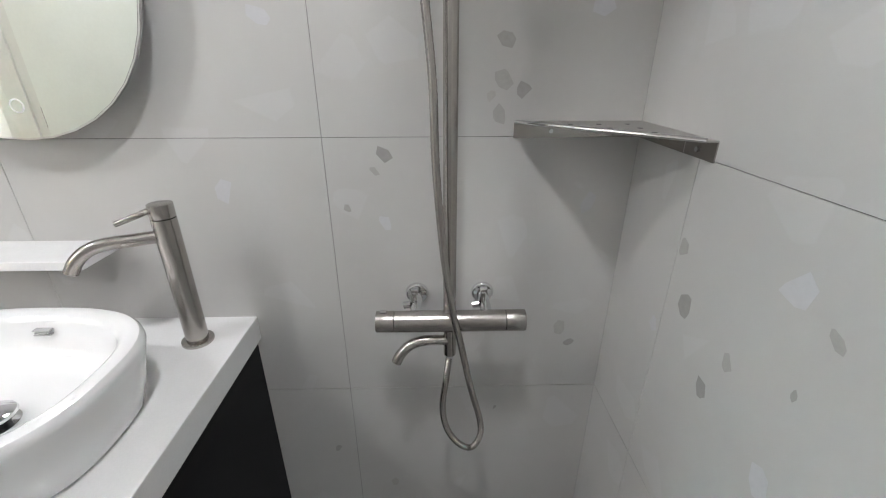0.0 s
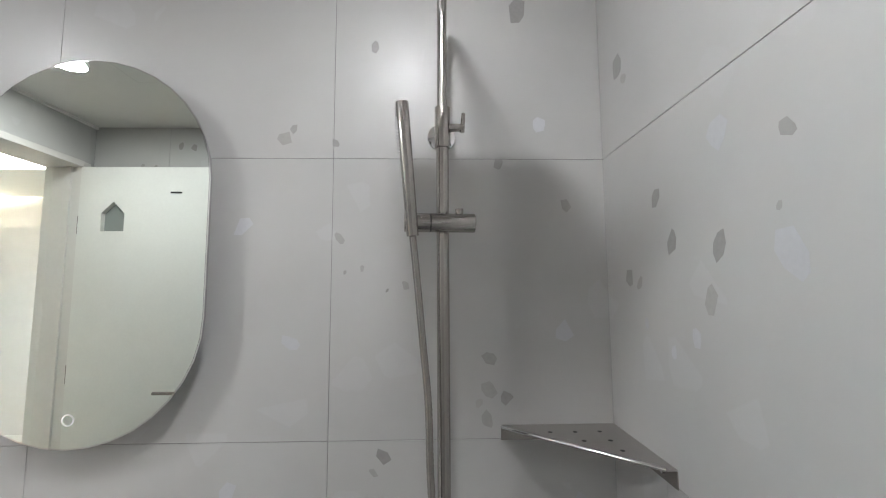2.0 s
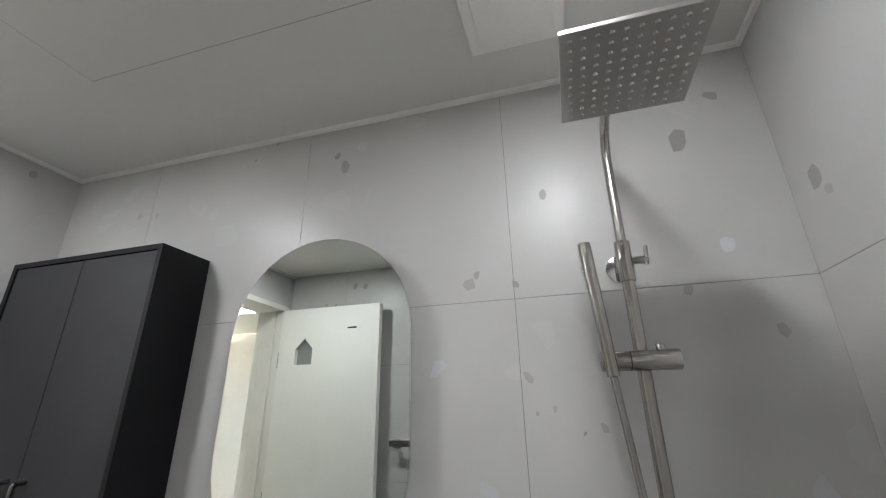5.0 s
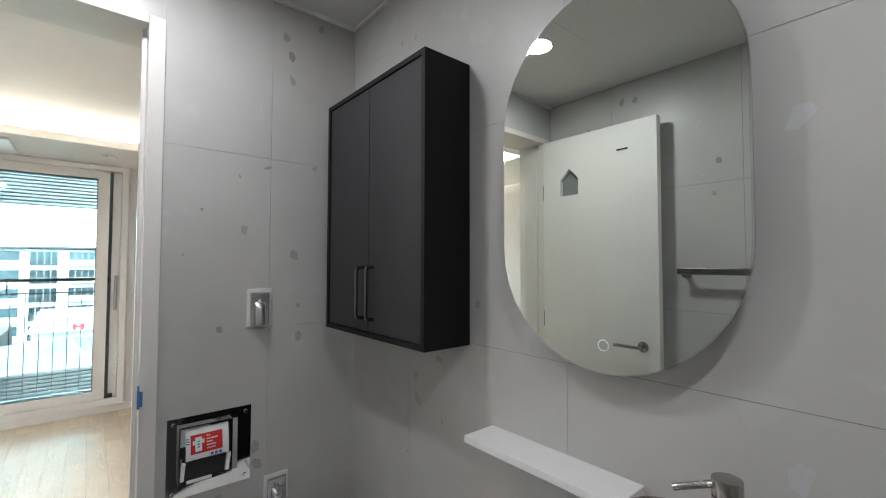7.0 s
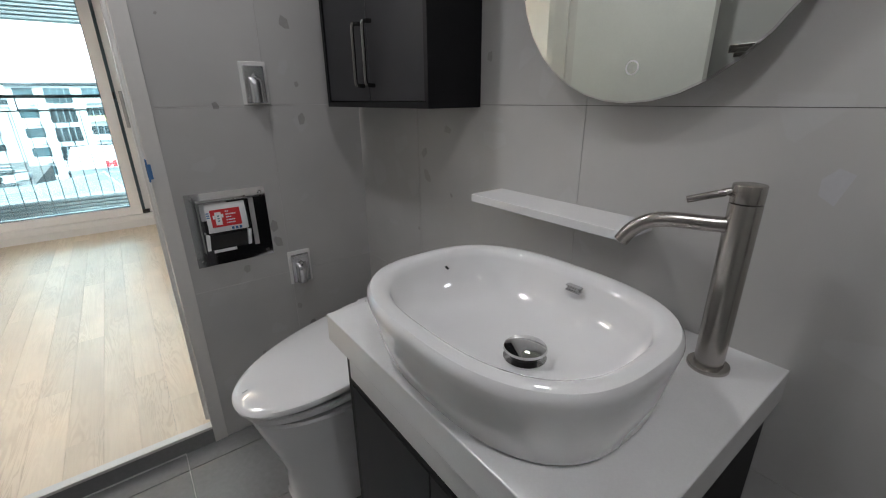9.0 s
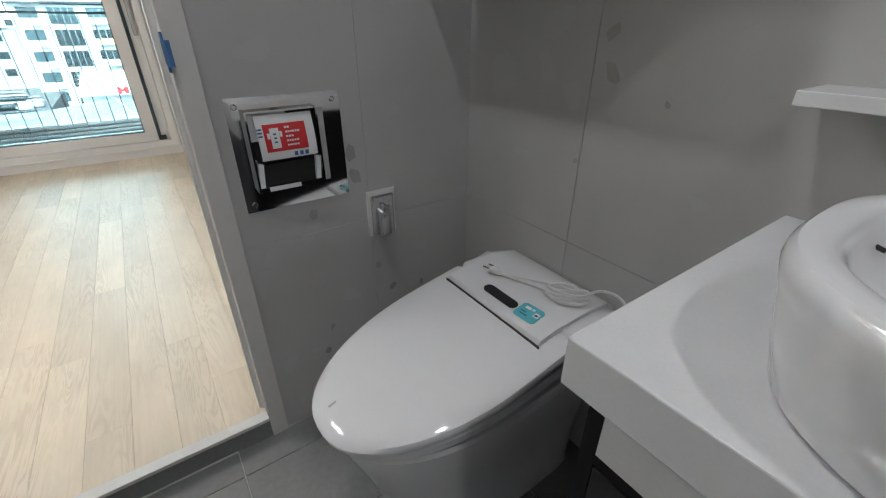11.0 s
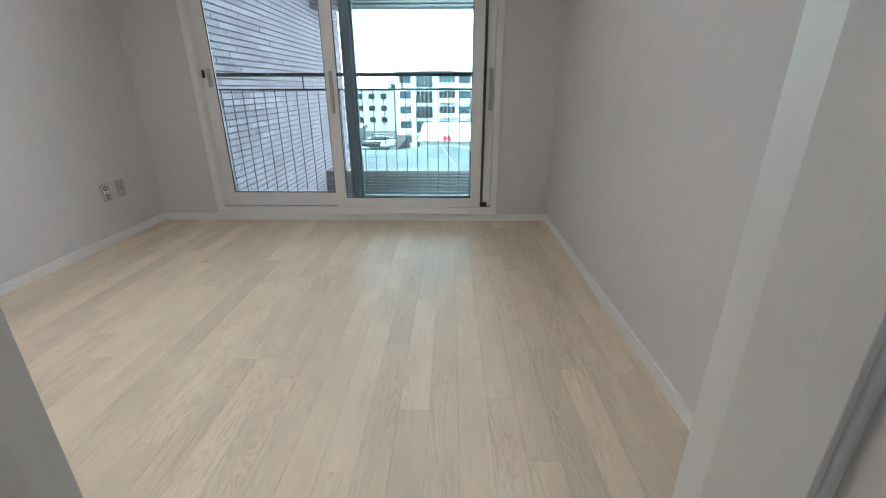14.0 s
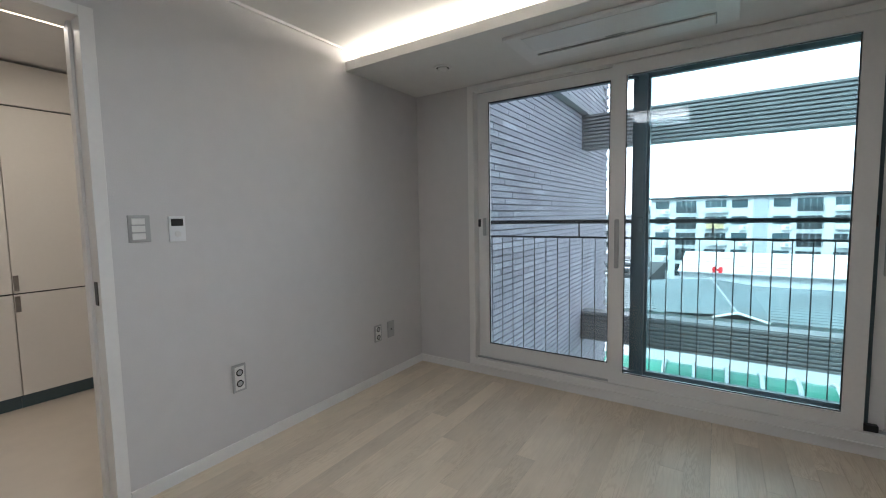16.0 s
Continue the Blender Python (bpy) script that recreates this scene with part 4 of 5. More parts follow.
def bath_door():
    # jambs, head and threshold
    fr = tagged(new("door_frame"), "white laminate bathroom door frame with a steel threshold strip", "door frame", kind="structure")
    for face, back, slope, end in ((-0.705, DY1 + 0.004, 0.008, BX), (-1.375, DY0 - 0.004, -0.008, BX)):
        bm = prism(bmesh.new(), [(WX + 0.010, back), (WX + 0.012, face + slope * 0.2), (WX + 0.010, face), (end + 0.036, face), (end - 0.012, face + slope), (end - 0.014, back)], "z", 0.0, DZ)
        part("jamb", bm, JAMB, fr, "white jamb with a splayed bedroom edge")
    part("head", box((BX - 0.012, -1.375, 2.158), (WX + 0.012, -0.705, DZ + 0.004), 0.002), JAMB, fr)
    part("stop", box((WX - 0.075, -0.717, FZ), (WX - 0.045, -0.705, 2.158), 0.001), JAMB, fr)
    part("stop", box((WX - 0.075, -1.375, FZ), (WX - 0.045, -1.363, 2.158), 0.001), JAMB, fr)
    part("gasket", box((WX - 0.045, -0.712, FZ), (WX - 0.041, -0.705, 2.158)), SOCKET, fr)
    part("threshold", box((WX - 0.022, -1.375, 0.061), (WX + 0.012, -0.705, FZ + 0.003), 0.002), JAMB, fr, "pale stone threshold strip")
    part("riser", box((WX - 0.040, -1.375, 0.0), (WX + 0.009, -0.705, 0.061)), FLOORTILE, fr, "grey tiled step riser")
    part("grout_bead", box((WX + 0.009, -1.118, -0.001), (WX + 0.0135, -0.803, 0.0035)), FLOORGROUT, fr, "pale grout bead along the step")
    bm = box((WX - 0.004, -0.7085, 0.990), (WX + 0.0135, -0.7040, 1.057), 0.0008)
    sp = part("strike_plate", bm, BLUE, fr, "strike plate under blue protective film")
    lip = prism(bmesh.new(), [(WX + 0.0135, -0.7085), (WX + 0.018, -0.7085), (WX + 0.024, -0.704), (WX + 0.027, -0.697), (WX + 0.025, -0.697), (WX + 0.022, -0.703), (WX + 0.017, -0.7065), (WX + 0.0135, -0.7065)], "z", 1.000, 1.044)
    part("strike_lip", lip, BLUE, sp)
    part("latch_hole", box((WX - 0.001, -0.7092, 1.004), (WX + 0.010, -0.7084, 1.043)), RUBBER, sp)
    for z in (0.997, 1.050):
        part("screw", rod(bmesh.new(), (WX + 0.005, -0.7083, z), (WX + 0.005, -0.7096, z), 0.0035, 0.0025, 12), CHROME, sp)
    # leaf, swung fully into the bathroom
    ob = thing("door", "white bathroom door standing open with a house-shaped window cut-out", "door")
    x0, x1, y0, y1, z0, z1 = -2.192, -1.530, -1.392, -1.352, 0.082, 2.152
    hx, hz, hw, hh = -2.018, 1.816, 0.058, 0.093
    bm = boxes(((x0, y0, z0), (hx - hw, y1, z1)), ((hx + hw, y0, z0), (x1, y1, z1)), ((hx - hw, y0, z0), (hx + hw, y1, hz)))
    prism(bm, [(hx - hw, hz + hh), (hx, hz + hh + 0.060), (hx + hw, hz + hh), (hx + hw, z1), (hx - hw, z1)], "y", y0, y1)
    leaf = part("leaf", bm, DOORW, ob)
    part("window_pane", box((hx - hw, -1.382, hz), (hx + hw, -1.378, hz + hh + 0.058)), surface("frosted_pane", (0.22, 0.24, 0.23), 0.3, grain=0.03, scale=30), leaf, "frosted house-shaped pane")
    part("coat_slot", box((-1.732, y1, 2.013), (-1.674, y1 + 0.002, 2.022)), RUBBER, leaf, "small dark name slot")
    rz = 1.017
    rx = -1.609
    for s, y in ((1, y1), (-1, y0)):
        part("rose", rod(bmesh.new(), (rx, y, rz), (rx, y + s * 0.008, rz), 0.026, None, 28, 0.001), STEEL_H, leaf, smooth=True)
        path = smooth_path([(rx, y + s * 0.006, rz), (rx, y + s * 0.04, rz), (rx - 0.012, y + s * 0.05, rz), (rx - 0.05, y + s * 0.05, rz), (rx - 0.125, y + s * 0.05, rz)], 5)
        part("lever", tube(bmesh.new(), path, 0.008, 14), STEEL_H, leaf, "brushed steel door lever", True)
    for z in (0.35, 1.1, 1.85):
        part("hinge", rod(bmesh.new(), (-2.199, -1.366, z - 0.045), (-2.199, -1.366, z + 0.045), 0.006, None, 12), STEEL, ob, smooth=True)


bath_door()


def towel_bar():
    ob = thing("towel_bar", "square brushed steel towel bar on the tiled wall", "towel rail")
    z = 1.385
    part("bar", box((-1.462, SY + 0.060, z - 0.010), (-0.86, SY + 0.070, z + 0.021), 0.002), STEEL_H, ob)
    for x in (-1.452, -0.89):
        part("post", box((x, SY, z - 0.004), (x + 0.02, SY + 0.060, z + 0.016), 0.002), STEEL_H, ob)
        part("foot", box((x - 0.012, SY, z - 0.022), (x + 0.032, SY + 0.008, z + 0.022), 0.002), STEEL_H, ob)


towel_bar()


def ceiling_fittings():
    for x, y in ((-1.785, -0.768), (-0.47, -0.72)):
        ob = thing("downlight", "round recessed white LED ceiling downlight, switched on", "ceiling light", "bathroom downlights")
        bm = bmesh.new()
        ring = [superloop(x, y, z, r, r, 2, 40) for z, r in ((CZ, 0.062), (CZ - 0.005, 0.060), (CZ - 0.006, 0.052), (CZ - 0.002, 0.049))]
        part("trim_ring", loft(bm, ring, False, False), WHITE, ob, smooth=True)
        part("diffuser", rod(bmesh.new(), (x, y, CZ - 0.0005), (x, y, CZ - 0.003), 0.049, None, 40), LED, ob)
    ob = thing("access_hatch", "flush ceiling access panel with a thin dark seam", "hatch")
    part("panel", box((-1.634, -0.93, CZ - 0.003), (-0.80, -0.377, CZ)), PANEL, ob)
    bm = boxes(((-1.638, -0.934, CZ - 0.0015), (-0.796, -0.930, CZ)), ((-1.638, -0.377, CZ - 0.0015), (-0.796, -0.373, CZ)), ((-1.638, -0.93, CZ - 0.0015), (-1.634, -0.377, CZ)), ((-0.80, -0.93, CZ - 0.0015), (-0.796, -0.377, CZ)))
    part("seam", bm, GREYPL, ob)
    ob = thing("exhaust_fan", "square white ceiling ventilator cover", "ventilator")
    part("cover", box((-0.640, -0.40, CZ - 0.018), (-0.415, -0.168, CZ), 0.004), WHITE, ob)
    part("face", box((-0.615, -0.375, CZ - 0.026), (-0.440, -0.193, CZ - 0.018), 0.003), WHITE, ob)


ceiling_fittings()

# ---- bedroom things ----
def pane(name, lo, hi, mat, parent):
    ob = part(name, box(lo, hi), mat, parent)
    ob.visible_shadow = False
    return ob


def balcony_window():
    ob = tagged(new("window_1"), "white framed double sliding balcony window with grey outer sashes", "window", kind="structure")
    part("frame", ring_boxes(LX - 0.235, LX + 0.020, WY0, WY1, WZ0, WZ1, 0.050, 0.045, 0.050), WHITE, ob)
    part("sill", box((LX, WY0 - 0.01, FZ + 0.060), (LX + 0.030, WY1 + 0.01, WZ0), 0.002), WHITE, ob, "white lower sill board")
    part("track", boxes(((LX - 0.06, WY0 + 0.05, WZ0 + 0.05), (LX - 0.055, WY1 - 0.05, WZ0 + 0.062)), ((LX - 0.02, WY0 + 0.05, WZ0 + 0.05), (LX - 0.015, WY1 - 0.05, WZ0 + 0.062)),
                        ((LX - 0.06, WY0 + 0.05, WZ1 - 0.06), (LX - 0.055, WY1 - 0.05, WZ1 - 0.045))), GREYPL, ob)
    # inner sashes: the fixed-side one stands further out, the other is drawn in front
    left = part("sash", ring_boxes(LX - 0.095, LX - 0.055, WY0 + 0.050, -1.875, WZ0 + 0.052, WZ1 - 0.048, 0.088, 0.075, 0.110), WHITE, ob)
    pane("pane", (LX - 0.078, WY0 + 0.138, WZ0 + 0.162), (LX - 0.072, -1.963, WZ1 - 0.123), GLASS, left)
    part("gasket", ring_boxes(LX - 0.071, LX - 0.064, WY0 + 0.136, -1.961, WZ0 + 0.160, WZ1 - 0.121, 0.009, 0.009, 0.009), RUBBER, left, "thin black glazing gasket")
    right = part("sash", ring_boxes(LX - 0.045, LX - 0.002, -1.945, -0.700, WZ0 + 0.052, WZ1 - 0.048, 0.085, 0.075, 0.075), WHITE, ob)
    pane("pane", (LX - 0.028, -1.860, WZ0 + 0.127), (LX - 0.022, -0.785, WZ1 - 0.123), GLASS, right)
    part("gasket", ring_boxes(LX - 0.021, LX - 0.015, -1.862, -0.783, WZ0 + 0.125, WZ1 - 0.121, 0.008, 0.008, 0.008), RUBBER, right, "thin black glazing gasket")
    # outer sashes in grey aluminium
    for a, b, x1, w, glazing in ((WY0 + 0.050, -1.755, LX - 0.130, 0.05, GLASS), (-1.845, WY1 - 0.05, LX - 0.175, 0.105, GLASS2)):
        s = part("outer_sash", ring_boxes(x1 - 0.04, x1, a, b, WZ0 + 0.050, WZ1 - 0.045, w, 0.07, 0.06), TEAL, ob, "slim grey outer sliding sash")
        pane("outer_pane", (x1 - 0.024, a + w, WZ0 + 0.11), (x1 - 0.018, b - w, WZ1 - 0.115), glazing, s)
    # pulls and latches
    for y, x, z, h in ((WY0 + 0.108, LX - 0.055, 1.24, 0.14), (-1.902, LX - 0.002, 1.13, 0.32), (-0.638, LX - 0.055, 1.15, 0.32)):
        bm = box((x, y - 0.014, z - h / 2), (x + 0.022, y + 0.014, z + h / 2), 0.008, 3)
        part("pull_handle", bm, GREYPL, ob, smooth=True)
    for y in (WY0 + 0.062, -0.694):
        part("latch", box((LX - (0.055 if y < -2 else 0.046), y - 0.010, 1.24), (LX - (0.043 if y < -2 else 0.030), y + 0.010, 1.30), 0.003), RUBBER, ob)
    part("parked_stile", box((LX - 0.110, -0.690, WZ0 + 0.052), (LX - 0.055, -0.611, WZ1 - 0.048), 0.002), WHITE, ob, "white stile of the parked inner sash")
    part("crescent_lock", box((LX - 0.130, -1.80, 1.20), (LX - 0.105, -1.765, 1.30), 0.006), TEAL, ob)
    part("edge_strip", box((LX - 0.05, -0.700, WZ0 + 0.06), (LX - 0.046, -0.674, WZ1 - 0.05)), TEAL, ob, "dark brush seal strip")
    part("track_stop", box((LX - 0.046, -0.698, WZ0 + 0.050), (LX - 0.012, -0.640, WZ0 + 0.085), 0.003), RUBBER, ob, "black rubber track stop")


balcony_window()


def socket_plate(x0, x1, z0, z1, kind):
    """A flush wall plate on the left wall: outlet, blank, switch or thermostat."""
    names = {"outlet": ("wall_outlet", "grey twin power outlet plate with two round sockets", "outlet"), "tv": ("media_outlet", "small grey media outlet plate with one jack", "outlet"),
             "switch": ("light_switch", "grey three-rocker light switch plate", "switch"), "thermostat": ("thermostat", "white square thermostat with a small dark display", "thermostat")}
    n, label, cat = names[kind]
    ob = thing(n, label, cat)
    y = LY0
    cx, cz = (x0 + x1) / 2, (z0 + z1) / 2
    part("plate", box((x0, y, z0), (x1, y + 0.009, z1), 0.002), LABELW if kind == "thermostat" else GREYPL, ob)
    if kind == "outlet":
        part("insert", box((x0 + 0.012, y + 0.009, z0 + 0.012), (x1 - 0.012, y + 0.0105, z1 - 0.012), 0.0005), SOCKET, ob)
        for dz in (-0.030, 0.030):
            well = part("socket", rod(bmesh.new(), (cx, y + 0.0105, cz + dz), (cx, y + 0.0115, cz + dz), 0.0195, None, 24), RUBBER, ob, "dark round socket recess")
            part("socket_face", rod(bmesh.new(), (cx, y + 0.0115, cz + dz), (cx, y + 0.0120, cz + dz), 0.013, None, 20), GREYPL, well)
    elif kind == "tv":
        jack = part("jack", rod(bmesh.new(), (cx, y + 0.009, cz), (cx, y + 0.0125, cz), 0.0065, None, 16), RUBBER, ob, "small round jack")
        part("pin", rod(bmesh.new(), (cx, y + 0.0125, cz), (cx, y + 0.0150, cz), 0.002, None, 8), STEEL, jack)
    elif kind == "switch":
        h = (z1 - z0 - 0.02) / 3
        for k in range(3):
            part("rocker", box((x0 + 0.022, y + 0.009, z0 + 0.012 + k * h), (x1 - 0.012, y + 0.013, z0 + 0.006 + (k + 1) * h), 0.0015), SOCKET, ob)
    elif kind == "thermostat":
        part("display", box((x0 + 0.010, y + 0.009, z1 - 0.046), (x1 - 0.010, y + 0.0096, z1 - 0.012)), RUBBER, ob, "dark display")
        part("dial", rod(bmesh.new(), (cx, y + 0.009, z0 + 0.036), (cx, y + 0.013, z0 + 0.036), 0.014, None, 28, 0.001), SOCKET, ob, smooth=True)


socket_plate(-3.556, -3.470, 1.238, 1.358, "switch")
socket_plate(-3.705, -3.632, 1.233, 1.352, "thermostat")
socket_plate(-3.968, -3.892, 0.402, 0.552, "outlet")
socket_plate(-5.075, -5.000, 0.385, 0.512, "outlet")
socket_plate(-5.225, -5.150, 0.385, 0.512, "tv")


def bedroom_fittings():
    for x, y in ((-5.134, -2.931), (-5.158, -0.707)):
        ob = thing("air_diffuser", "round white ceiling air diffuser with a dark gap", "vent", "bedroom air diffusers")
        part("rim", loft(bmesh.new(), [superloop(x, y, z, r, r, 2, 36) for z, r in ((2.325, 0.062), (2.318, 0.060), (2.316, 0.048), (2.322, 0.044))], False, False), WHITE, ob, smooth=True)
        part("gap", rod(bmesh.new(), (x, y, 2.3245), (x, y, 2.3235), 0.046, None, 30), RUBBER, ob)
        part("disc", rod(bmesh.new(), (x, y, 2.320), (x, y, 2.314), 0.034, None, 30, 0.002), WHITE, ob, smooth=True)
    ob = thing("ceiling_air_conditioner", "white one-way ceiling cassette air conditioner with a louvre flap", "air conditioner")
    y0, y1 = -2.40, -1.29
    part("panel", box((-5.41, y0, 2.305), (-4.93, y1, 2.325), 0.008, 3), WHITE, ob)
    part("intake", box((-5.17, y0 + 0.10, 2.300), (-4.965, y1 - 0.10, 2.305), 0.002), SOCKET, ob)
    fl = part("flap", box((-5.375, y0 + 0.10, 2.294), (-5.235, y1 - 0.10, 2.302), 0.003), WHITE, ob, "closed air flap")
    part("flap_gap", box((-5.380, y0 + 0.095, 2.3040), (-5.230, y1 - 0.095, 2.3049)), GREYPL, ob)
    part("badge", box((-5.205, -1.90, 2.2985), (-5.195, -1.80, 2.300)), GREYPL, ob, "small grey badge")
    ob = thing("ceiling_lamp", "square flat white LED ceiling lamp, switched on", "ceiling light")
    part("frame", ring_boxes_z(-3.65, -3.05, -2.22, -1.62, 2.392, 2.47, 0.02), WHITE, ob)
    part("diffuser", box((-3.63, -2.20, 2.394), (-3.07, -1.64, 2.402)), LEDP, ob, "glowing white diffuser")
    ob = thing("cove_light", "warm LED strip hidden in the ceiling cove", "light strip")
    part("strip", box((-4.985, LY0 + 0.05, 2.352), (-4.965, LY1 - 0.05, 2.360)), LEDW, ob)
    part("strip_base", box((-4.99, LY0 + 0.05, 2.3452), (-4.96, LY1 - 0.05, 2.352)), SOCKET, ob)


def ring_boxes_z(x0, x1, y0, y1, z0, z1, w):
    return boxes(((x0, y0, z0), (x1, y0 + w, z1)), ((x0, y1 - w, z0), (x1, y1, z1)), ((x0, y0 + w, z0), (x0 + w, y1 - w, z1)), ((x1 - w, y0 + w, z0), (x1, y1 - w, z1)))


bedroom_fittings()
structure("trim", boxes(((-4.80, LY0, 2.455), (BX, LY0 + 0.012, 2.470)), ((-4.80, LY1 - 0.012, 2.455), (BX, LY1, 2.470))), WHITE, "thin white ceiling moulding")


def hall():
    fr = tagged(new("door_frame"), "white hall door frame without its leaf in view", "door frame", kind="structure")
    part("jamb", box((-3.405, LY0 - 0.16, FZ - 0.02), (-3.355, LY0 + 0.012, 2.19), 0.002), WHITE, fr)
    part("jamb", box((-2.50, LY0 - 0.16, FZ - 0.02), (-2.45, LY0 + 0.012, 2.19), 0.002), WHITE, fr)
    part("head", box((-3.355, LY0 - 0.16, 2.145), (-2.50, LY0 + 0.012, 2.19), 0.002), WHITE, fr)
    part("stop", box((-3.355, LY0 - 0.10, FZ), (-3.343, LY0 - 0.07, 2.145), 0.001), WHITE, fr)
    st = part("strike_plate", box((-3.356, LY0 - 0.045, 0.98), (-3.352, LY0 - 0.015, 1.08)), RUBBER, fr, "dark metal strike plate")
    # tall cream cupboard run along the hall
    for k in range(4):
        ob = thing("tall_cupboard", "cream handleless tall cupboard with dark shadow gaps", "cupboard", "hall cupboards")
        x1 = -1.63 - k * 0.90
        x0 = x1 - 0.897
        part("body", box((x0, -5.89, FZ + 0.1), (x1, -5.272, 2.38)), CABINET, ob)
        part("plinth", box((x0, -5.89, FZ), (x1, -5.30, FZ + 0.098)), TEAL, ob)
        part("edge_pull", box((x1 - 0.030, -5.2505, 0.74), (x1 - 0.004, -5.2485, 0.845)), STEEL, ob, "slim steel edge pull")
        part("edge_pull", box((x1 - 0.030, -5.2505, 0.88), (x1 - 0.004, -5.2485, 0.985)), STEEL, ob, "slim steel edge pull")
        for z0, z1 in ((FZ + 0.10, 0.855), (0.865, 2.095), (2.105, 2.38)):
            part("door", box((x0 + 0.0015, -5.270, z0), (x1 - 0.0015, -5.250, z1), 0.001), CABINET, ob)
        part("shadow_gap", box((x0, -5.2715, 0.856), (x1, -5.262, 0.864)), RUBBER, ob)
        part("shadow_gap", box((x0, -5.2715, 2.096), (x1, -5.262, 2.104)), RUBBER, ob)
    ob = thing("linear_light", "recessed warm white linear LED ceiling light", "light strip")
    part("diffuser", box((-4.0, -4.375, 2.392), (-2.4, -4.330, 2.4)), LEDW, ob)


hall()

# ---- outside ----
ROOFG = surface("roof_shingle", (0.15, 0.185, 0.195), 0.9, grain=0.4, scale=7, bump=0.5)
RENDERW = surface("white_render", (0.55, 0.575, 0.59), 0.9, grain=0.06, scale=1.5)
GREYR = surface("grey_render", (0.36, 0.38, 0.40), 0.9, grain=0.08, scale=1.5)
EAVE = surface("dark_metal_trim", (0.04, 0.05, 0.057), 0.6, grain=0.1, scale=2)
PANEGL = surface("blue_window", (0.045, 0.08, 0.095), 0.12, grain=0.15, scale=2)
DARKGL = surface("dark_window", (0.02, 0.03, 0.035), 0.1, grain=0.1, scale=2)
ASPHALT = surface("asphalt", (0.09, 0.09, 0.092), 0.9, grain=0.2, scale=2)
GREENP = surface("green_sheet", (0.05, 0.24, 0.17), 0.5, grain=0.15, scale=6)
ORANGE = surface("faded_cloth", (0.50, 0.40, 0.22), 0.8, grain=0.1, scale=3)
GZ = -10.0
structure("ground", box((-900, -900, GZ - 1), (900, 900, GZ)), ASPHALT, "asphalt and yards far below")


HAZE = glow("white_sky_haze", (0.92, 0.96, 1.0), 1.1)
structure("backdrop", box((-802, -900, GZ), (-800, 900, 420)), HAZE, "plain white overcast sky in the distance")


def railing():
    ob = thing("balcony_railing", "dark painted steel window railing with thin upright bars", "railing")
    x = -5.95
    part("top_rail", box((x - 0.02, -3.098, 1.255), (x + 0.02, 0.05, 1.285), 0.003), IRON, ob)
    part("mid_rail", box((x - 0.008, -3.098, 1.143), (x + 0.008, 0.05, 1.158)), IRON, ob)
    part("bottom_rail", box((x - 0.010, -3.098, 0.175), (x + 0.010, 0.05, 0.195)), IRON, ob)
    first = None
    for k in range(33):
        y = -3.075 + 0.0955 * k
        if first is None:
            first = part("bar", rod(bmesh.new(), (0, 0, 0.195), (0, 0, 1.143), 0.0034, None, 8), IRON, ob)
            b = first
        else:
            b = new("bar", first.data)
            b.parent = ob
        b.location = (x, y, 0)
    for y in (-2.24, -1.38, -0.52):
        part("post", box((x - 0.006, y - 0.005, 1.158), (x + 0.006, y + 0.005, 1.255)), IRON, ob)


railing()


def beam(z0, z1, n, name):
    ob = thing("louvered_beam", "grey slatted facade beam spanning between the brick walls", "facade beam", "facade beams")
    part("core", box((-9.50, -3.10, z0 + 0.01), (-9.235, 0.10, z1 - 0.01)), LOUVER, ob)
    h = (z1 - z0) / n
    bm = box((0, -3.10, 0), (0.035, 0.10, h * 0.62), 0.004)
    first = part("slat", bm, LOUVER, ob)
    first.location = (-9.235, 0, z0)
    for k in range(1, n):
        s = new("slat", first.data)
        s.parent = ob
        s.location = (-9.235, 0, z0 + k * h)


beam(2.290, 2.805, 10, "upper")
beam(-0.605, -0.165, 8, "lower")


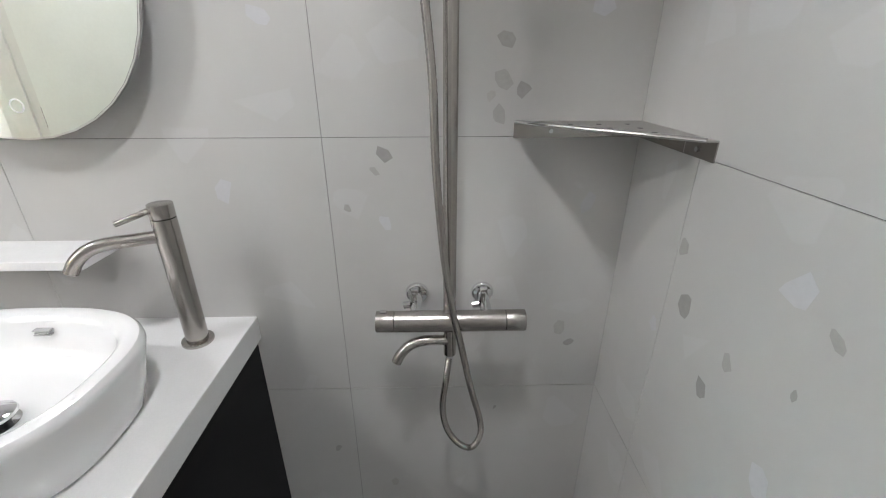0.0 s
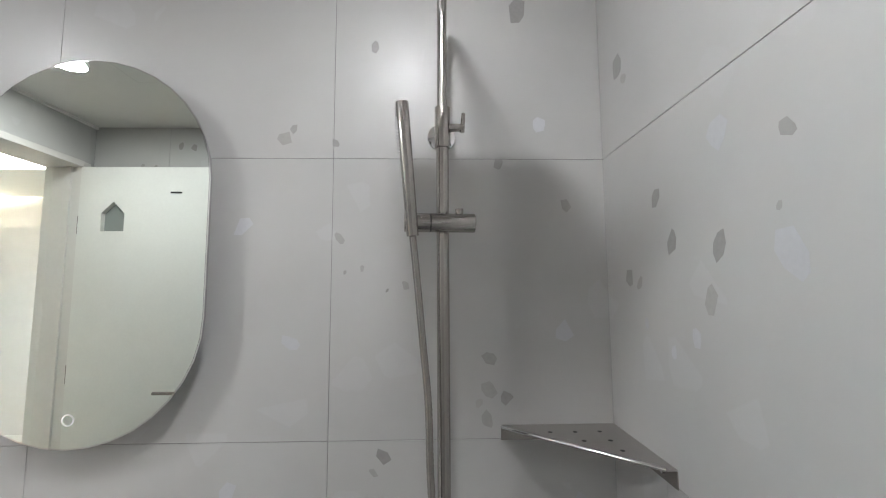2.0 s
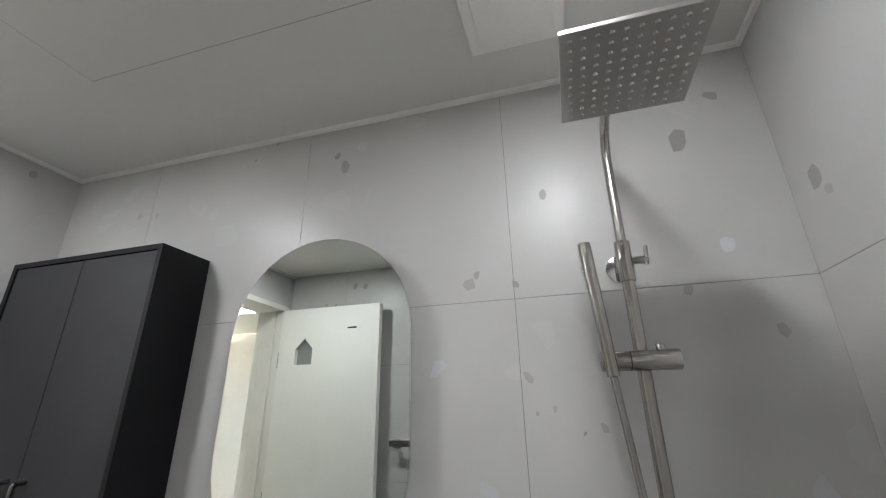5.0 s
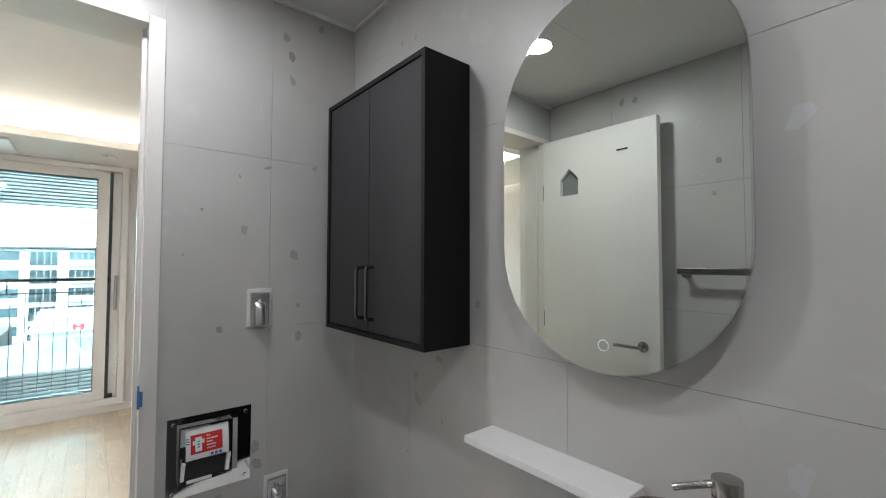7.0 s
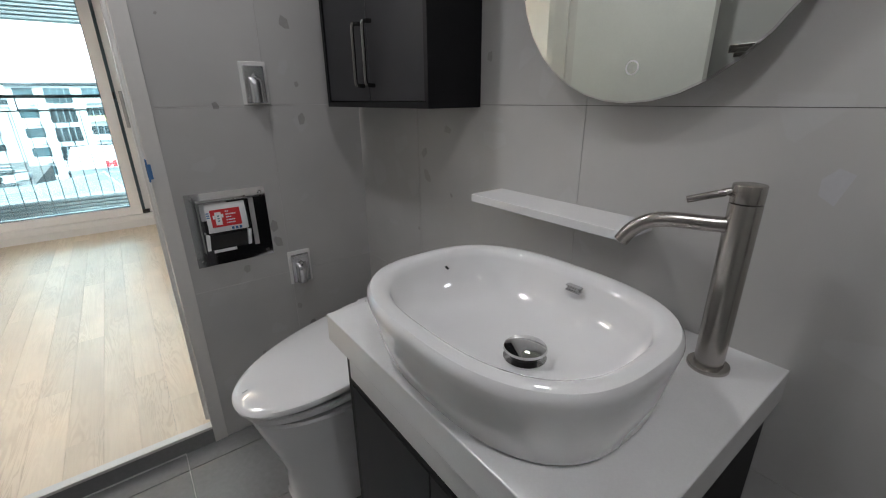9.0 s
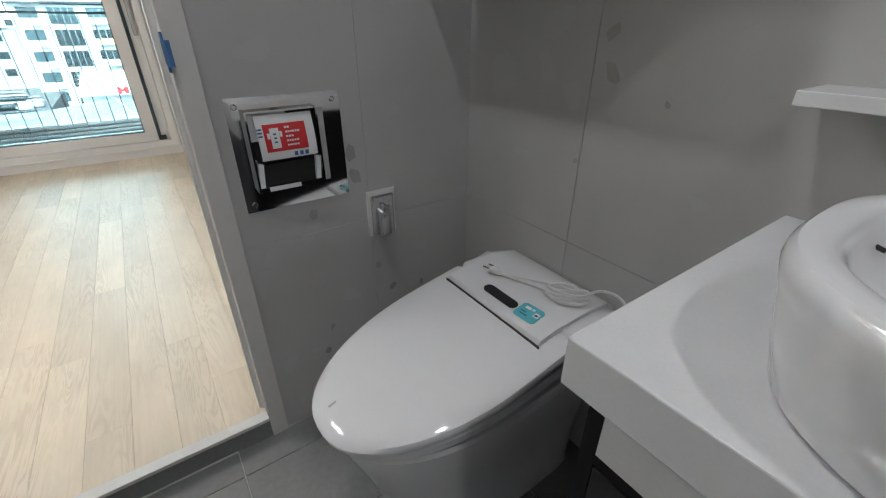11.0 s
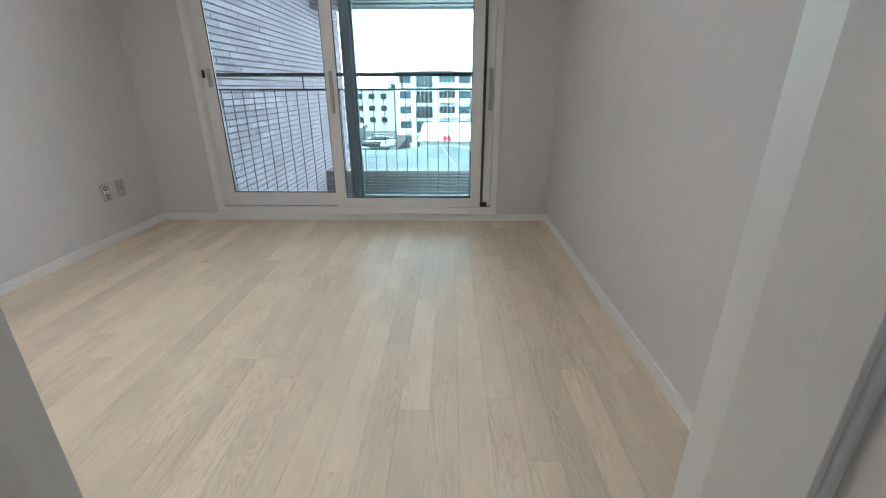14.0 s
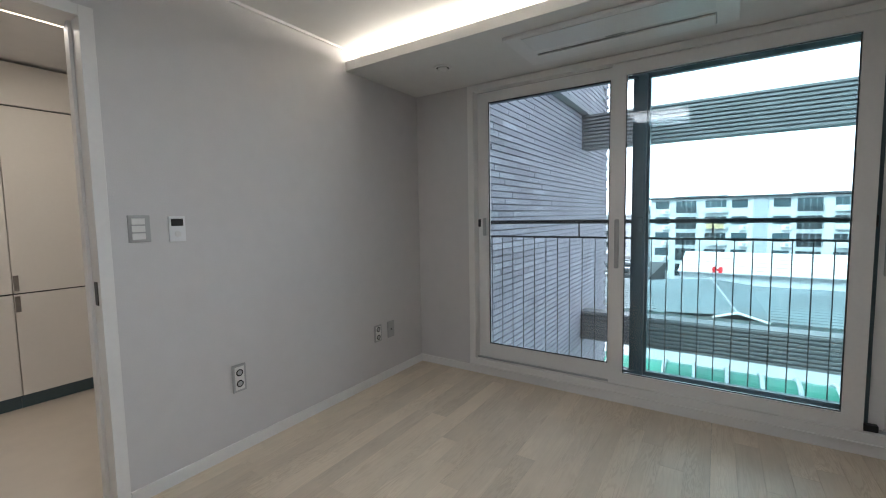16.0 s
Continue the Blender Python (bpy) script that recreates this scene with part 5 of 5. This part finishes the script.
def apartment():
    ob = thing("apartment_building", "white five-storey apartment block with grey bays and balconies", "building")
    X = -82.0
    part("wall", box((X - 14, -11.0, GZ), (X, 34, 3.4)), RENDERW, ob)
    for y0, y1, z in ((-11.2, -7.6, 3.42), (-7.6, -0.1, 3.52), (-0.1, 7.8, 3.40), (7.8, 16.5, 3.52), (16.5, 34.2, 3.42)):
        part("roof_edge", box((X - 14.3, y0, z), (X + 0.55, y1, z + 0.30)), EAVE, ob, "dark thin roof edge")
    for y0 in (3.05, 20.2):
        part("bay", box((X, y0, GZ), (X + 0.20, y0 + 1.8, 3.4)), GREYR, ob, "grey rendered bay")
    frame_mesh = boxes(((0, -1.0, -0.62), (0.10, 1.0, -0.54)), ((0, -1.0, 0.54), (0.10, 1.0, 0.62)), ((0, -1.0, -0.54), (0.10, -0.92, 0.54)),
                       ((0, 0.92, -0.54), (0.10, 1.0, 0.54)), ((0, -0.05, -0.54), (0.10, 0.05, 0.54)))
    pane_mesh = box((0.01, 0.05, -0.54), (0.05, 0.92, 0.54))
    rail_mesh = boxes(*([((0.5, -1.42, -0.46), (0.58, 1.42, -0.36)), ((0.5, -1.42, -1.34), (0.58, 1.42, -1.24))]
                        + [((0.5, -1.42 + 0.258 * i, -1.24), (0.56, -1.36 + 0.258 * i, -0.46)) for i in range(12)]))
    parapet_mesh = box((0.3, -1.45, -1.38), (0.6, 1.45, -0.55), 0.03)
    unit_mesh = box((0.0, -0.55, -0.35), (0.45, 0.55, 0.35), 0.04)
    fan_mesh = rod(bmesh.new(), (0.44, 0.15, 0), (0.48, 0.15, 0), 0.26, None, 12)
    shared = {}

    def repeat(name, mesh, mat, at, parent, scale=(1, 1, 1), label="", key=None):
        key = key or name
        if key not in shared:
            shared[key] = part(name, mesh, mat, parent, label)
            o = shared[key]
        else:
            o = new(name, shared[key].data)
            o.parent = parent
        o.location, o.scale = at, scale
        return o

    for f in range(5):
        z = 2.47 - f * 2.58
        for y in (-9.25, 1.35, 6.45, 17.6, 24.0, 31.0):
            w = repeat("window", frame_mesh, EAVE, (X, y, z), ob)
            repeat("pane", pane_mesh, PANEGL, (0, 0, 0), w)
            repeat("pane", pane_mesh, PANEGL, (0, -0.97, 0), w)
            if f or y < 0:
                u = repeat("air_unit", unit_mesh, SOCKET, (X, y + 0.55, z - 1.12), ob, label="white outdoor air unit")
                repeat("fan_grille", fan_mesh, GREYR, (0, 0, 0), u)
        for k, y in enumerate((-5.8, -1.75, 9.6, 13.7, 27.5)):
            o = repeat("balcony_window", box((0, -1.4, -1.3), (0.08, 1.4, 0.60)), DARKGL if f else PANEGL, (X, y, z), ob, key="bw%d" % (f > 0))
            for i in (-0.7, 0.05, 0.75):
                repeat("mullion", box((0.08, -0.04, -1.3), (0.13, 0.04, 0.60)), GREYR, (0, i, 0), o)
            if k % 2:
                repeat("balcony_parapet", parapet_mesh, RENDERW, (X, y, z), ob)
            else:
                repeat("balcony_rail", rail_mesh, EAVE, (X, y, z), ob)
    part("awning", box((X + 0.62, -3.0, -1.40), (X + 0.72, -0.6, -0.62)), ORANGE, ob, "faded yellow cloth over a balcony")


apartment()


def hip_house():
    ob = thing("house", "low house with a grey-green hipped shingle roof", "house")
    part("wall", box((-33, -14, GZ), (-24.4, 11, -3.3)), RENDERW, ob)
    bm = bmesh.new()
    e = -3.22
    c = [bm.verts.new(v) for v in ((-23.9, -14.6, e), (-23.9, 11.6, e), (-34, 11.6, e), (-34, -14.6, e))]
    r = [bm.verts.new(v) for v in ((-28.8, -9.5, -2.79), (-28.8, 8.5, -2.72))]
    bm.faces.new((c[0], c[1], r[1], r[0])), bm.faces.new((c[1], c[2], r[1])), bm.faces.new((c[2], c[3], r[0], r[1])), bm.faces.new((c[3], c[0], r[0])), bm.faces.new(c)
    part("roof", bm, ROOFG, ob)
    bm = bmesh.new()
    g = [bm.verts.new(v) for v in ((-28.5, -1.6, -2.17), (-23.8, -3.35, -3.16), (-23.6, -0.55, -2.98), (-23.8, 0.55, -3.20), (-30.5, 0.5, -2.72), (-31.5, -4.6, -2.85))]
    bm.faces.new((g[0], g[1], g[2])), bm.faces.new((g[0], g[2], g[3])), bm.faces.new((g[0], g[3], g[4])), bm.faces.new((g[0], g[4], g[5])), bm.faces.new((g[0], g[5], g[1]))
    part("cross_roof", bm, ROOFG, ob)
    courses = bmesh.new()
    for k in range(12):
        x, z = -24.0 - 0.4 * k, e + 0.012 + 0.0355 * k
        for y0, y1 in ((-11.5, -3.6 - 0.08 * k), (0.6, 10.0)):
            cuboid(courses, (x, y0, z), (x + 0.10, y1, z + 0.025))
    part("shingle_course", courses, ROOFG, ob)
    bm = bmesh.new()
    for a, b in (((-23.55, -1.45, -3.14), (-23.55, -0.57, -2.87)), ((-23.55, 0.52, -3.19), (-23.55, -0.57, -2.87))):
        rod(bm, a, b, 0.05, None, 6)
    part("barge_board", bm, SOCKET, ob, "white barge boards")
    bm = bmesh.new()
    rod(bm, (-28.5, -1.6, -2.15), (-23.6, -0.55, -2.92), 0.05, None, 6)
    part("hip_cap", bm, GREYR, ob)


hip_house()


def shed():
    ob = thing("warehouse", "long low white warehouse with ribbed roof and red mark", "building")
    part("wall", box((-50, -3.6, GZ), (-38, 30, -3.0)), RENDERW, ob)
    bm = bmesh.new()
    v = [bm.verts.new(p) for p in ((-37.7, -3.75, -3.0), (-37.7, 30.2, -3.0), (-42.3, 30.2, -1.88), (-42.3, -3.5, -1.88), (-47, -3.75, -3.0), (-47, 30.2, -3.0))]
    bm.faces.new((v[0], v[1], v[2], v[3])), bm.faces.new((v[3], v[2], v[5], v[4])), bm.faces.new((v[0], v[3], v[4])), bm.faces.new((v[1], v[5], v[2]))
    part("roof", bm, SOCKET, ob, "white sheet roof")
    for k in range(5):
        x, z = -38.3 - 0.8 * k, -2.83 + 0.195 * k
        part("rib", box((x, -3.7, z), (x + 0.06, 30.2, z + 0.03)), RENDERW, ob)
    part("gutter", box((-37.72, -3.75, -3.06), (-37.62, 30.2, -2.99)), GREYR, ob)
    for y in (1.1, 1.25, 2.05, 2.2):
        part("vent", box((-38.0, y, -4.12), (-37.95, y + 0.09, -3.92)), EAVE, ob)
    for y in (0.05, 1.62, 3.2):
        part("panel_joint", box((-38.0, y, -4.6), (-37.98, y + 0.04, -3.06)), GREYR, ob)
    part("mark", boxes(((-37.66, -1.62, -2.98), (-37.63, -1.40, -2.55)), ((-37.66, -1.24, -2.98), (-37.63, -1.0, -2.55)), ((-37.66, -1.40, -2.85), (-37.63, -1.24, -2.68))), RED, ob, "red mark at the roof edge")


shed()


def green_roof():
    ob = thing("greenhouse", "green sheeted shelter with white curved hoops", "shelter")
    x0, x1, zz = -15.5, -12.6, -2.45
    prof = [(x1 - (x1 - x0) * k / 10, zz - 0.9 + 1.0 * math.sin(PI * k / 10)) for k in range(11)]
    bm = bmesh.new()
    a = [bm.verts.new((x, -12, z)) for x, z in prof]
    b = [bm.verts.new((x, 9, z)) for x, z in prof]
    for k in range(10):
        bm.faces.new((a[k], a[k + 1], b[k + 1], b[k]))
    part("sheet", bm, GREENP, ob)
    hoop = None
    for k in range(34):
        if hoop is None:
            hoop = part("hoop", tube(bmesh.new(), [Vector((x, 0, z + 0.04)) for x, z in prof], 0.045, 8), RENDERW, ob, smooth=True)
            h = hoop
        else:
            h = new("hoop", hoop.data)
            h.parent = ob
        h.location = (0, -11.8 + 0.63 * k, 0)
    part("wall", boxes(((x1, -12, GZ), (x1 + 0.05, 9, zz - 0.9)), ((x0 - 0.05, -12, GZ), (x0, 9, zz - 0.9))), GREENP, ob)


green_roof()


def far_blocks():
    for x, y0, y1, top in ((-120, -40, -16, 0.5), (-150, -22, -8, 3.0), (-105, -60, -42, 2.0), (-60, -26, -14, -4.5), (-64, -40, -27, -3.5)):
        ob = thing("distant_building", "small pale building far down the street", "building", "distant buildings")
        part("wall", box((x - 8, y0, GZ), (x, y1, top)), GREYR, ob)
        part("roof", box((x - 8.3, y0 - 0.3, top), (x + 0.3, y1 + 0.3, top + 0.4)), GREYR, ob)
        n = int((y1 - y0) / 3.2)
        for f in range(int((top - GZ) / 3)):
            for k in range(n):
                part("window", box((x, y0 + 1.0 + k * 3.2, top - 2.2 - f * 3), (x + 0.1, y0 + 2.6 + k * 3.2, top - 0.9 - f * 3)), DARKGL, ob)
    rnd = random.Random(8)
    for k in range(6):
        ob = thing("parked_car", "small parked car far below on the street", "car", "parked cars")
        x, y = -50 - 3.0 * k, -10.5 - rnd.uniform(0, 3)
        mat = (RENDERW, GREYR, DARKGL)[k % 3]
        z = GZ + 0.25 + 3.4
        part("body", box((x - 0.9, y - 2.1, z), (x + 0.9, y + 2.1, z + 0.65), 0.2, 3), mat, ob)
        part("cabin", box((x - 0.8, y - 1.3, z + 0.65), (x + 0.8, y + 1.0, z + 1.2), 0.25, 3), DARKGL, ob)
    structure("road", box((-75, -24, GZ), (-45, -8, GZ + 3.64)), ASPHALT, "raised street with parked cars")


far_blocks()


# ---- wall tiles, terrazzo chips, floor pieces ----
def tile_wall(parent, axis, face, inward, us, zs, skip=()):
    """Large tiles on one wall. us: vertical joints along the wall; zs: level joints."""
    g = 0.0006
    for u0, u1 in zip(us, us[1:]):
        for z0, z1 in zip(zs, zs[1:]):
            cells = [(u0, u1, z0, z1)]
            for a, b, c, d in skip:
                nxt = []
                for p0, p1, q0, q1 in cells:
                    if a >= p1 or b <= p0 or c >= q1 or d <= q0:
                        nxt.append((p0, p1, q0, q1))
                        continue
                    if p0 < a:
                        nxt.append((p0, a, q0, q1))
                    if b < p1:
                        nxt.append((b, p1, q0, q1))
                    m0, m1 = max(a, p0), min(b, p1)
                    if q0 < c:
                        nxt.append((m0, m1, q0, c))
                    if d < q1:
                        nxt.append((m0, m1, d, q1))
                cells = nxt
            for p0, p1, q0, q1 in cells:
                if p1 - p0 < 0.006 or q1 - q0 < 0.006:
                    continue
                lo, hi = sorted((face, face - inward * 0.002))
                e0, e1 = (0 if p0 == us[0] else g), (0 if p1 == us[-1] else g)
                if axis == "y":
                    bm = box((p0 + e0, lo, q0 + g), (p1 - e1, hi, q1 - g), 0.0003, 1)
                else:
                    bm = box((lo, p0 + e0, q0 + g), (hi, p1 - e1, q1 - g), 0.0003, 1)
                part("tile", bm, TILE, parent)


ZJ = (0.0, 0.6, 1.2, 1.8, 2.4)
tile_wall(wall_north, "y", 0.0, -1, (-2.21, -1.81, -1.205, -0.60, 0.0), ZJ)
tile_wall(wall_east, "x", 0.0, -1, (-1.45, -0.798, -0.198, 0.0), (0.0, 0.6, 1.2))
tile_wall(wall_east, "x", 0.0, -1, (-1.45, -0.85, 0.0), (1.2, 1.8, 2.4))
tile_wall(wall_south, "y", SY, 1, (-2.21, -1.81, -1.205, -0.60, 0.0), ZJ)
tile_wall(wall_west, "x", WX, 1, (-1.45, -0.935, -0.333, 0.0), ZJ, [(DY0 - 0.004, DY1 + 0.004, 0.0, DZ + 0.004)])


def chips(parent, axis, face, out, spots, seed, mat=CHIP, size=0.9):
    """Angular stone flakes set in the tile face, some of them long slivers: u, z, size."""
    rnd = random.Random(seed)
    for u, z, s in spots:
        n = rnd.choice((5, 6, 7))
        a0, lean = rnd.uniform(0, 6.28), rnd.gauss(0.0, 0.5)
        slim = rnd.uniform(0.66, 1.0)
        pts = []
        for k in range(n):
            a = a0 + 2 * PI * (k + rnd.uniform(-0.3, 0.3)) / n
            r = size * s * rnd.uniform(0.7, 1.05) / 2
            p, q = r * math.cos(a) * slim, r * math.sin(a) * 1.2
            pts.append((u + p * math.cos(lean) - q * math.sin(lean), z + p * math.sin(lean) + q * math.cos(lean)))
        lo, hi = sorted((face, face + out * 0.00025))
        part("terrazzo_chip", prism(bmesh.new(), pts, axis, lo, hi), mat, parent)


chips(wall_north, "y", 0.0, -1, [(-0.485, 1.168, 0.042), (-0.505, 1.137, 0.024), (-0.265, 1.302, 0.042), (-0.286, 1.273, 0.026), (-0.27, 1.24, 0.04), (-0.228, 1.282, 0.034), (-0.262, 1.365, 0.04),
                                 (-0.107, 0.768, 0.045), (-0.08, 0.728, 0.03), (-0.649, 0.40, 0.03), (-0.506, 0.268, 0.03), (-0.244, 0.532, 0.016), (-0.564, 1.06, 0.02), (-0.707, 1.846, 0.042),
                                 (-0.688, 1.867, 0.024), (-0.583, 1.623, 0.034), (-0.534, 1.557, 0.02), (-0.571, 1.549, 0.012)], 3)
chips(wall_north, "y", 0.0, -1, [(-0.236, 1.788, 0.03), (-0.09, 1.697, 0.034), (-0.595, 1.835, 0.024), (-0.187, 2.154, 0.065), (-0.093, 2.262, 0.042), (-0.511, 2.06, 0.028), (-1.075, 2.25, 0.048),
                                 (-1.105, 2.29, 0.026), (-1.41, 2.335, 0.012), (-1.33, 2.385, 0.024), (-1.785, 2.19, 0.024), (-0.44, 1.52, 0.026), (-0.48, 1.51, 0.012), (-1.778, 1.056, 0.042),
                                 (-1.763, 0.986, 0.05), (-1.863, 2.2, 0.026), (-1.489, 1.31, 0.03), (-1.656, 1.132, 0.04), (-1.642, 0.943, 0.016), (-1.82, 0.80, 0.016)], 5)
chips(wall_east, "x", 0.0, -1, [(-0.212, 1.062, 0.04), (-0.251, 0.98, 0.055), (-0.36, 0.957, 0.04), (-0.331, 0.886, 0.045), (-0.478, 1.078, 0.034), (-0.46, 0.993, 0.02), (-0.337, 1.496, 0.055),
                                (-0.361, 1.568, 0.05), (-0.25, 1.585, 0.055), (-0.21, 1.667, 0.045), (-0.102, 1.533, 0.05), (-0.14, 1.52, 0.035), (-0.479, 1.685, 0.03), (-0.087, 1.97, 0.06),
                                (-0.113, 1.931, 0.035), (-0.461, 1.602, 0.016), (-0.70, 1.35, 0.05), (-0.62, 0.75, 0.045)], 7, size=0.78)
chips(wall_west, "x", WX, 1, [(-0.283, 2.266, 0.042), (-0.262, 2.20, 0.045), (-0.258, 2.11, 0.04), (-0.15, 2.345, 0.034), (-0.342, 1.767, 0.03), (-0.167, 1.789, 0.026), (-0.418, 1.54, 0.042), (-0.245, 1.453, 0.045),
                              (-0.491, 1.203, 0.034), (-0.224, 1.152, 0.045), (-0.436, 1.723, 0.016), (-0.366, 0.725, 0.048), (-0.372, 0.79, 0.05), (-0.485, 0.65, 0.045), (-0.228, 1.267, 0.02), (-0.479, 0.296, 0.03)], 9)
chips(wall_west, "x", WX, 1, [(-0.32, 0.45, 0.03), (-0.277, 0.362, 0.034), (-0.193, 0.274, 0.03), (-0.175, 0.34, 0.026), (-0.395, 0.208, 0.03), (-0.502, 0.217, 0.026), (-0.60, 1.45, 0.014), (-0.55, 1.60, 0.016)], 11)
chips(wall_east, "x", 0.0, -1, [(-0.42, 1.10, 0.075), (-0.46, 0.86, 0.08), (-0.47, 1.55, 0.10), (-0.37, 1.72, 0.075), (-0.30, 1.44, 0.05), (-0.16, 1.45, 0.03), (-0.24, 1.41, 0.035), (-0.18, 0.9, 0.05), (-0.60, 1.2, 0.08)], 13, CHIP_PALE, 0.62)
chips(wall_north, "y", 0.0, -1, [(-0.10, 1.42, 0.05), (-0.08, 1.07, 0.05), (-0.49, 1.03, 0.035), (-0.80, 1.10, 0.06), (-0.79, 1.65, 0.055), (-0.68, 1.40, 0.05), (-0.13, 1.22, 0.02), (-0.20, 1.22, 0.02), (-0.14, 1.88, 0.04), (-1.02, 2.31, 0.05)], 15, CHIP_PALE)
chips(wall_south, "y", SY, 1, [(-1.75, 2.30, 0.045), (-1.68, 2.29, 0.045), (-1.95, 2.19, 0.03), (-1.88, 2.18, 0.03), (-1.3, 1.9, 0.04), (-1.1, 1.6, 0.045), (-1.32, 1.75, 0.03), (-0.9, 2.0, 0.04)], 17)


def pieces(parent_name, label, material, cells, z0, z1, bevel, name):
    par = tagged(new(parent_name), label, kind="structure")
    shared = {}
    for x0, x1, y0, y1 in cells:
        key = (round(x1 - x0, 4), round(y1 - y0, 4))
        if key not in shared:
            shared[key] = part(name, box((-key[0] / 2, -key[1] / 2, z0), (key[0] / 2, key[1] / 2, z1), bevel, 1), material, par)
            o = shared[key]
        else:
            o = new(name, shared[key].data)
            o.parent = par
        o.location = ((x0 + x1) / 2, (y0 + y1) / 2, 0)


# bathroom floor tiles
xs = [-2.206, -2.111, -1.811, -1.511, -1.211, -0.911, -0.611, -0.311, -0.011, 0.0]
ys = [-1.45, -1.418, -1.118, -0.803, -0.503, -0.203, 0.0]
pieces("floor_tiling", "dark grey square floor tiles with pale joints", FLOORTILE,
       [(a + 0.0015, b - 0.0015, c + 0.0015, d - 0.0015) for a, b in zip(xs, xs[1:]) for c, d in zip(ys, ys[1:]) if b - a > 0.02], -0.006, 0.0, 0.001, "tile")
# bedroom planks
rnd = random.Random(21)
cells = []
w = 0.1075
y = LY0
row = 0
while y < LY1 - 0.01:
    y1 = min(y + w, LY1)
    x = -2.233 + (0.0 if -1.46 < (y + y1) / 2 < -0.62 else -0.157)
    n = 0
    cut = rnd.uniform(0.15, 0.85)
    while x > LX + 0.02:
        nx = max(x - (cut if n == 0 else 0.86), LX)
        if nx - LX < 0.08:
            nx = LX
        cells.append((nx + 0.0003, x - 0.0003, y + 0.0003, y1 - 0.0003))
        x = nx
        n += 1
    y = y1
    row += 1
pieces("floor_planks", "pale oak laminate plank floor", WOOD, cells, FZ - 0.008, FZ, 0.0004, "plank")


# brick side wall outside the window
def brick_wall():
    ob = tagged(new("wall_brick"), "thin grey brick side wall of the building outside the window", "brick wall", kind="structure")
    y = -3.10
    part("mortar_bed", boxes(((-11.0, y - 0.25, GZ), (-5.85, y - 0.022, 6.0))), MORTAR, ob)
    part("upper_ledge", box((-10.4, y - 0.25, 2.80), (-6.9, y + 0.10, 2.86)), GREYR, ob, "pale underside ledge of the upper facade")
    part("upper_mortar_bed", box((-10.4, y - 0.012, 2.86), (-6.9, y + 0.078, 6.0)), MORTAR, ob)
    L, H, J, E = 0.34, 0.050, 0.012, 0.0015
    shared = part("brick", box((0, -0.022, 0), (L, 0.0, H), 0.0025, 1), BRICK, ob)
    shared.location = (-11.0, y, -1.6)
    many = bmesh.new()
    r = random.Random(5)
    count = 0
    for k in range(95):
        z = -1.6 + k * (H + J)
        off = (k % 3) * (L + E) / 3 + r.uniform(-0.03, 0.03)
        x = -11.0 + off
        while x < -5.86 - L:
            d = r.uniform(-0.002, 0.003)
            front = 0.10 if z > 2.86 and -10.4 < x < -6.9 - L else 0.0
            if front == 0.0 and 0.6 < z < 2.2 and -7.6 < x and count < 290:
                b = new("brick", shared.data)
                b.parent = ob
                b.location = (x, y + d, z)
                count += 1
            elif not (2.80 - H < z < 2.86):
                cuboid(many, (x, y + front - 0.022, z), (x + L, y + front + d, z + H))
            x += L + E
    tagged(part("far_bricks", many, BRICK, ob), kind="stuff")


brick_wall()
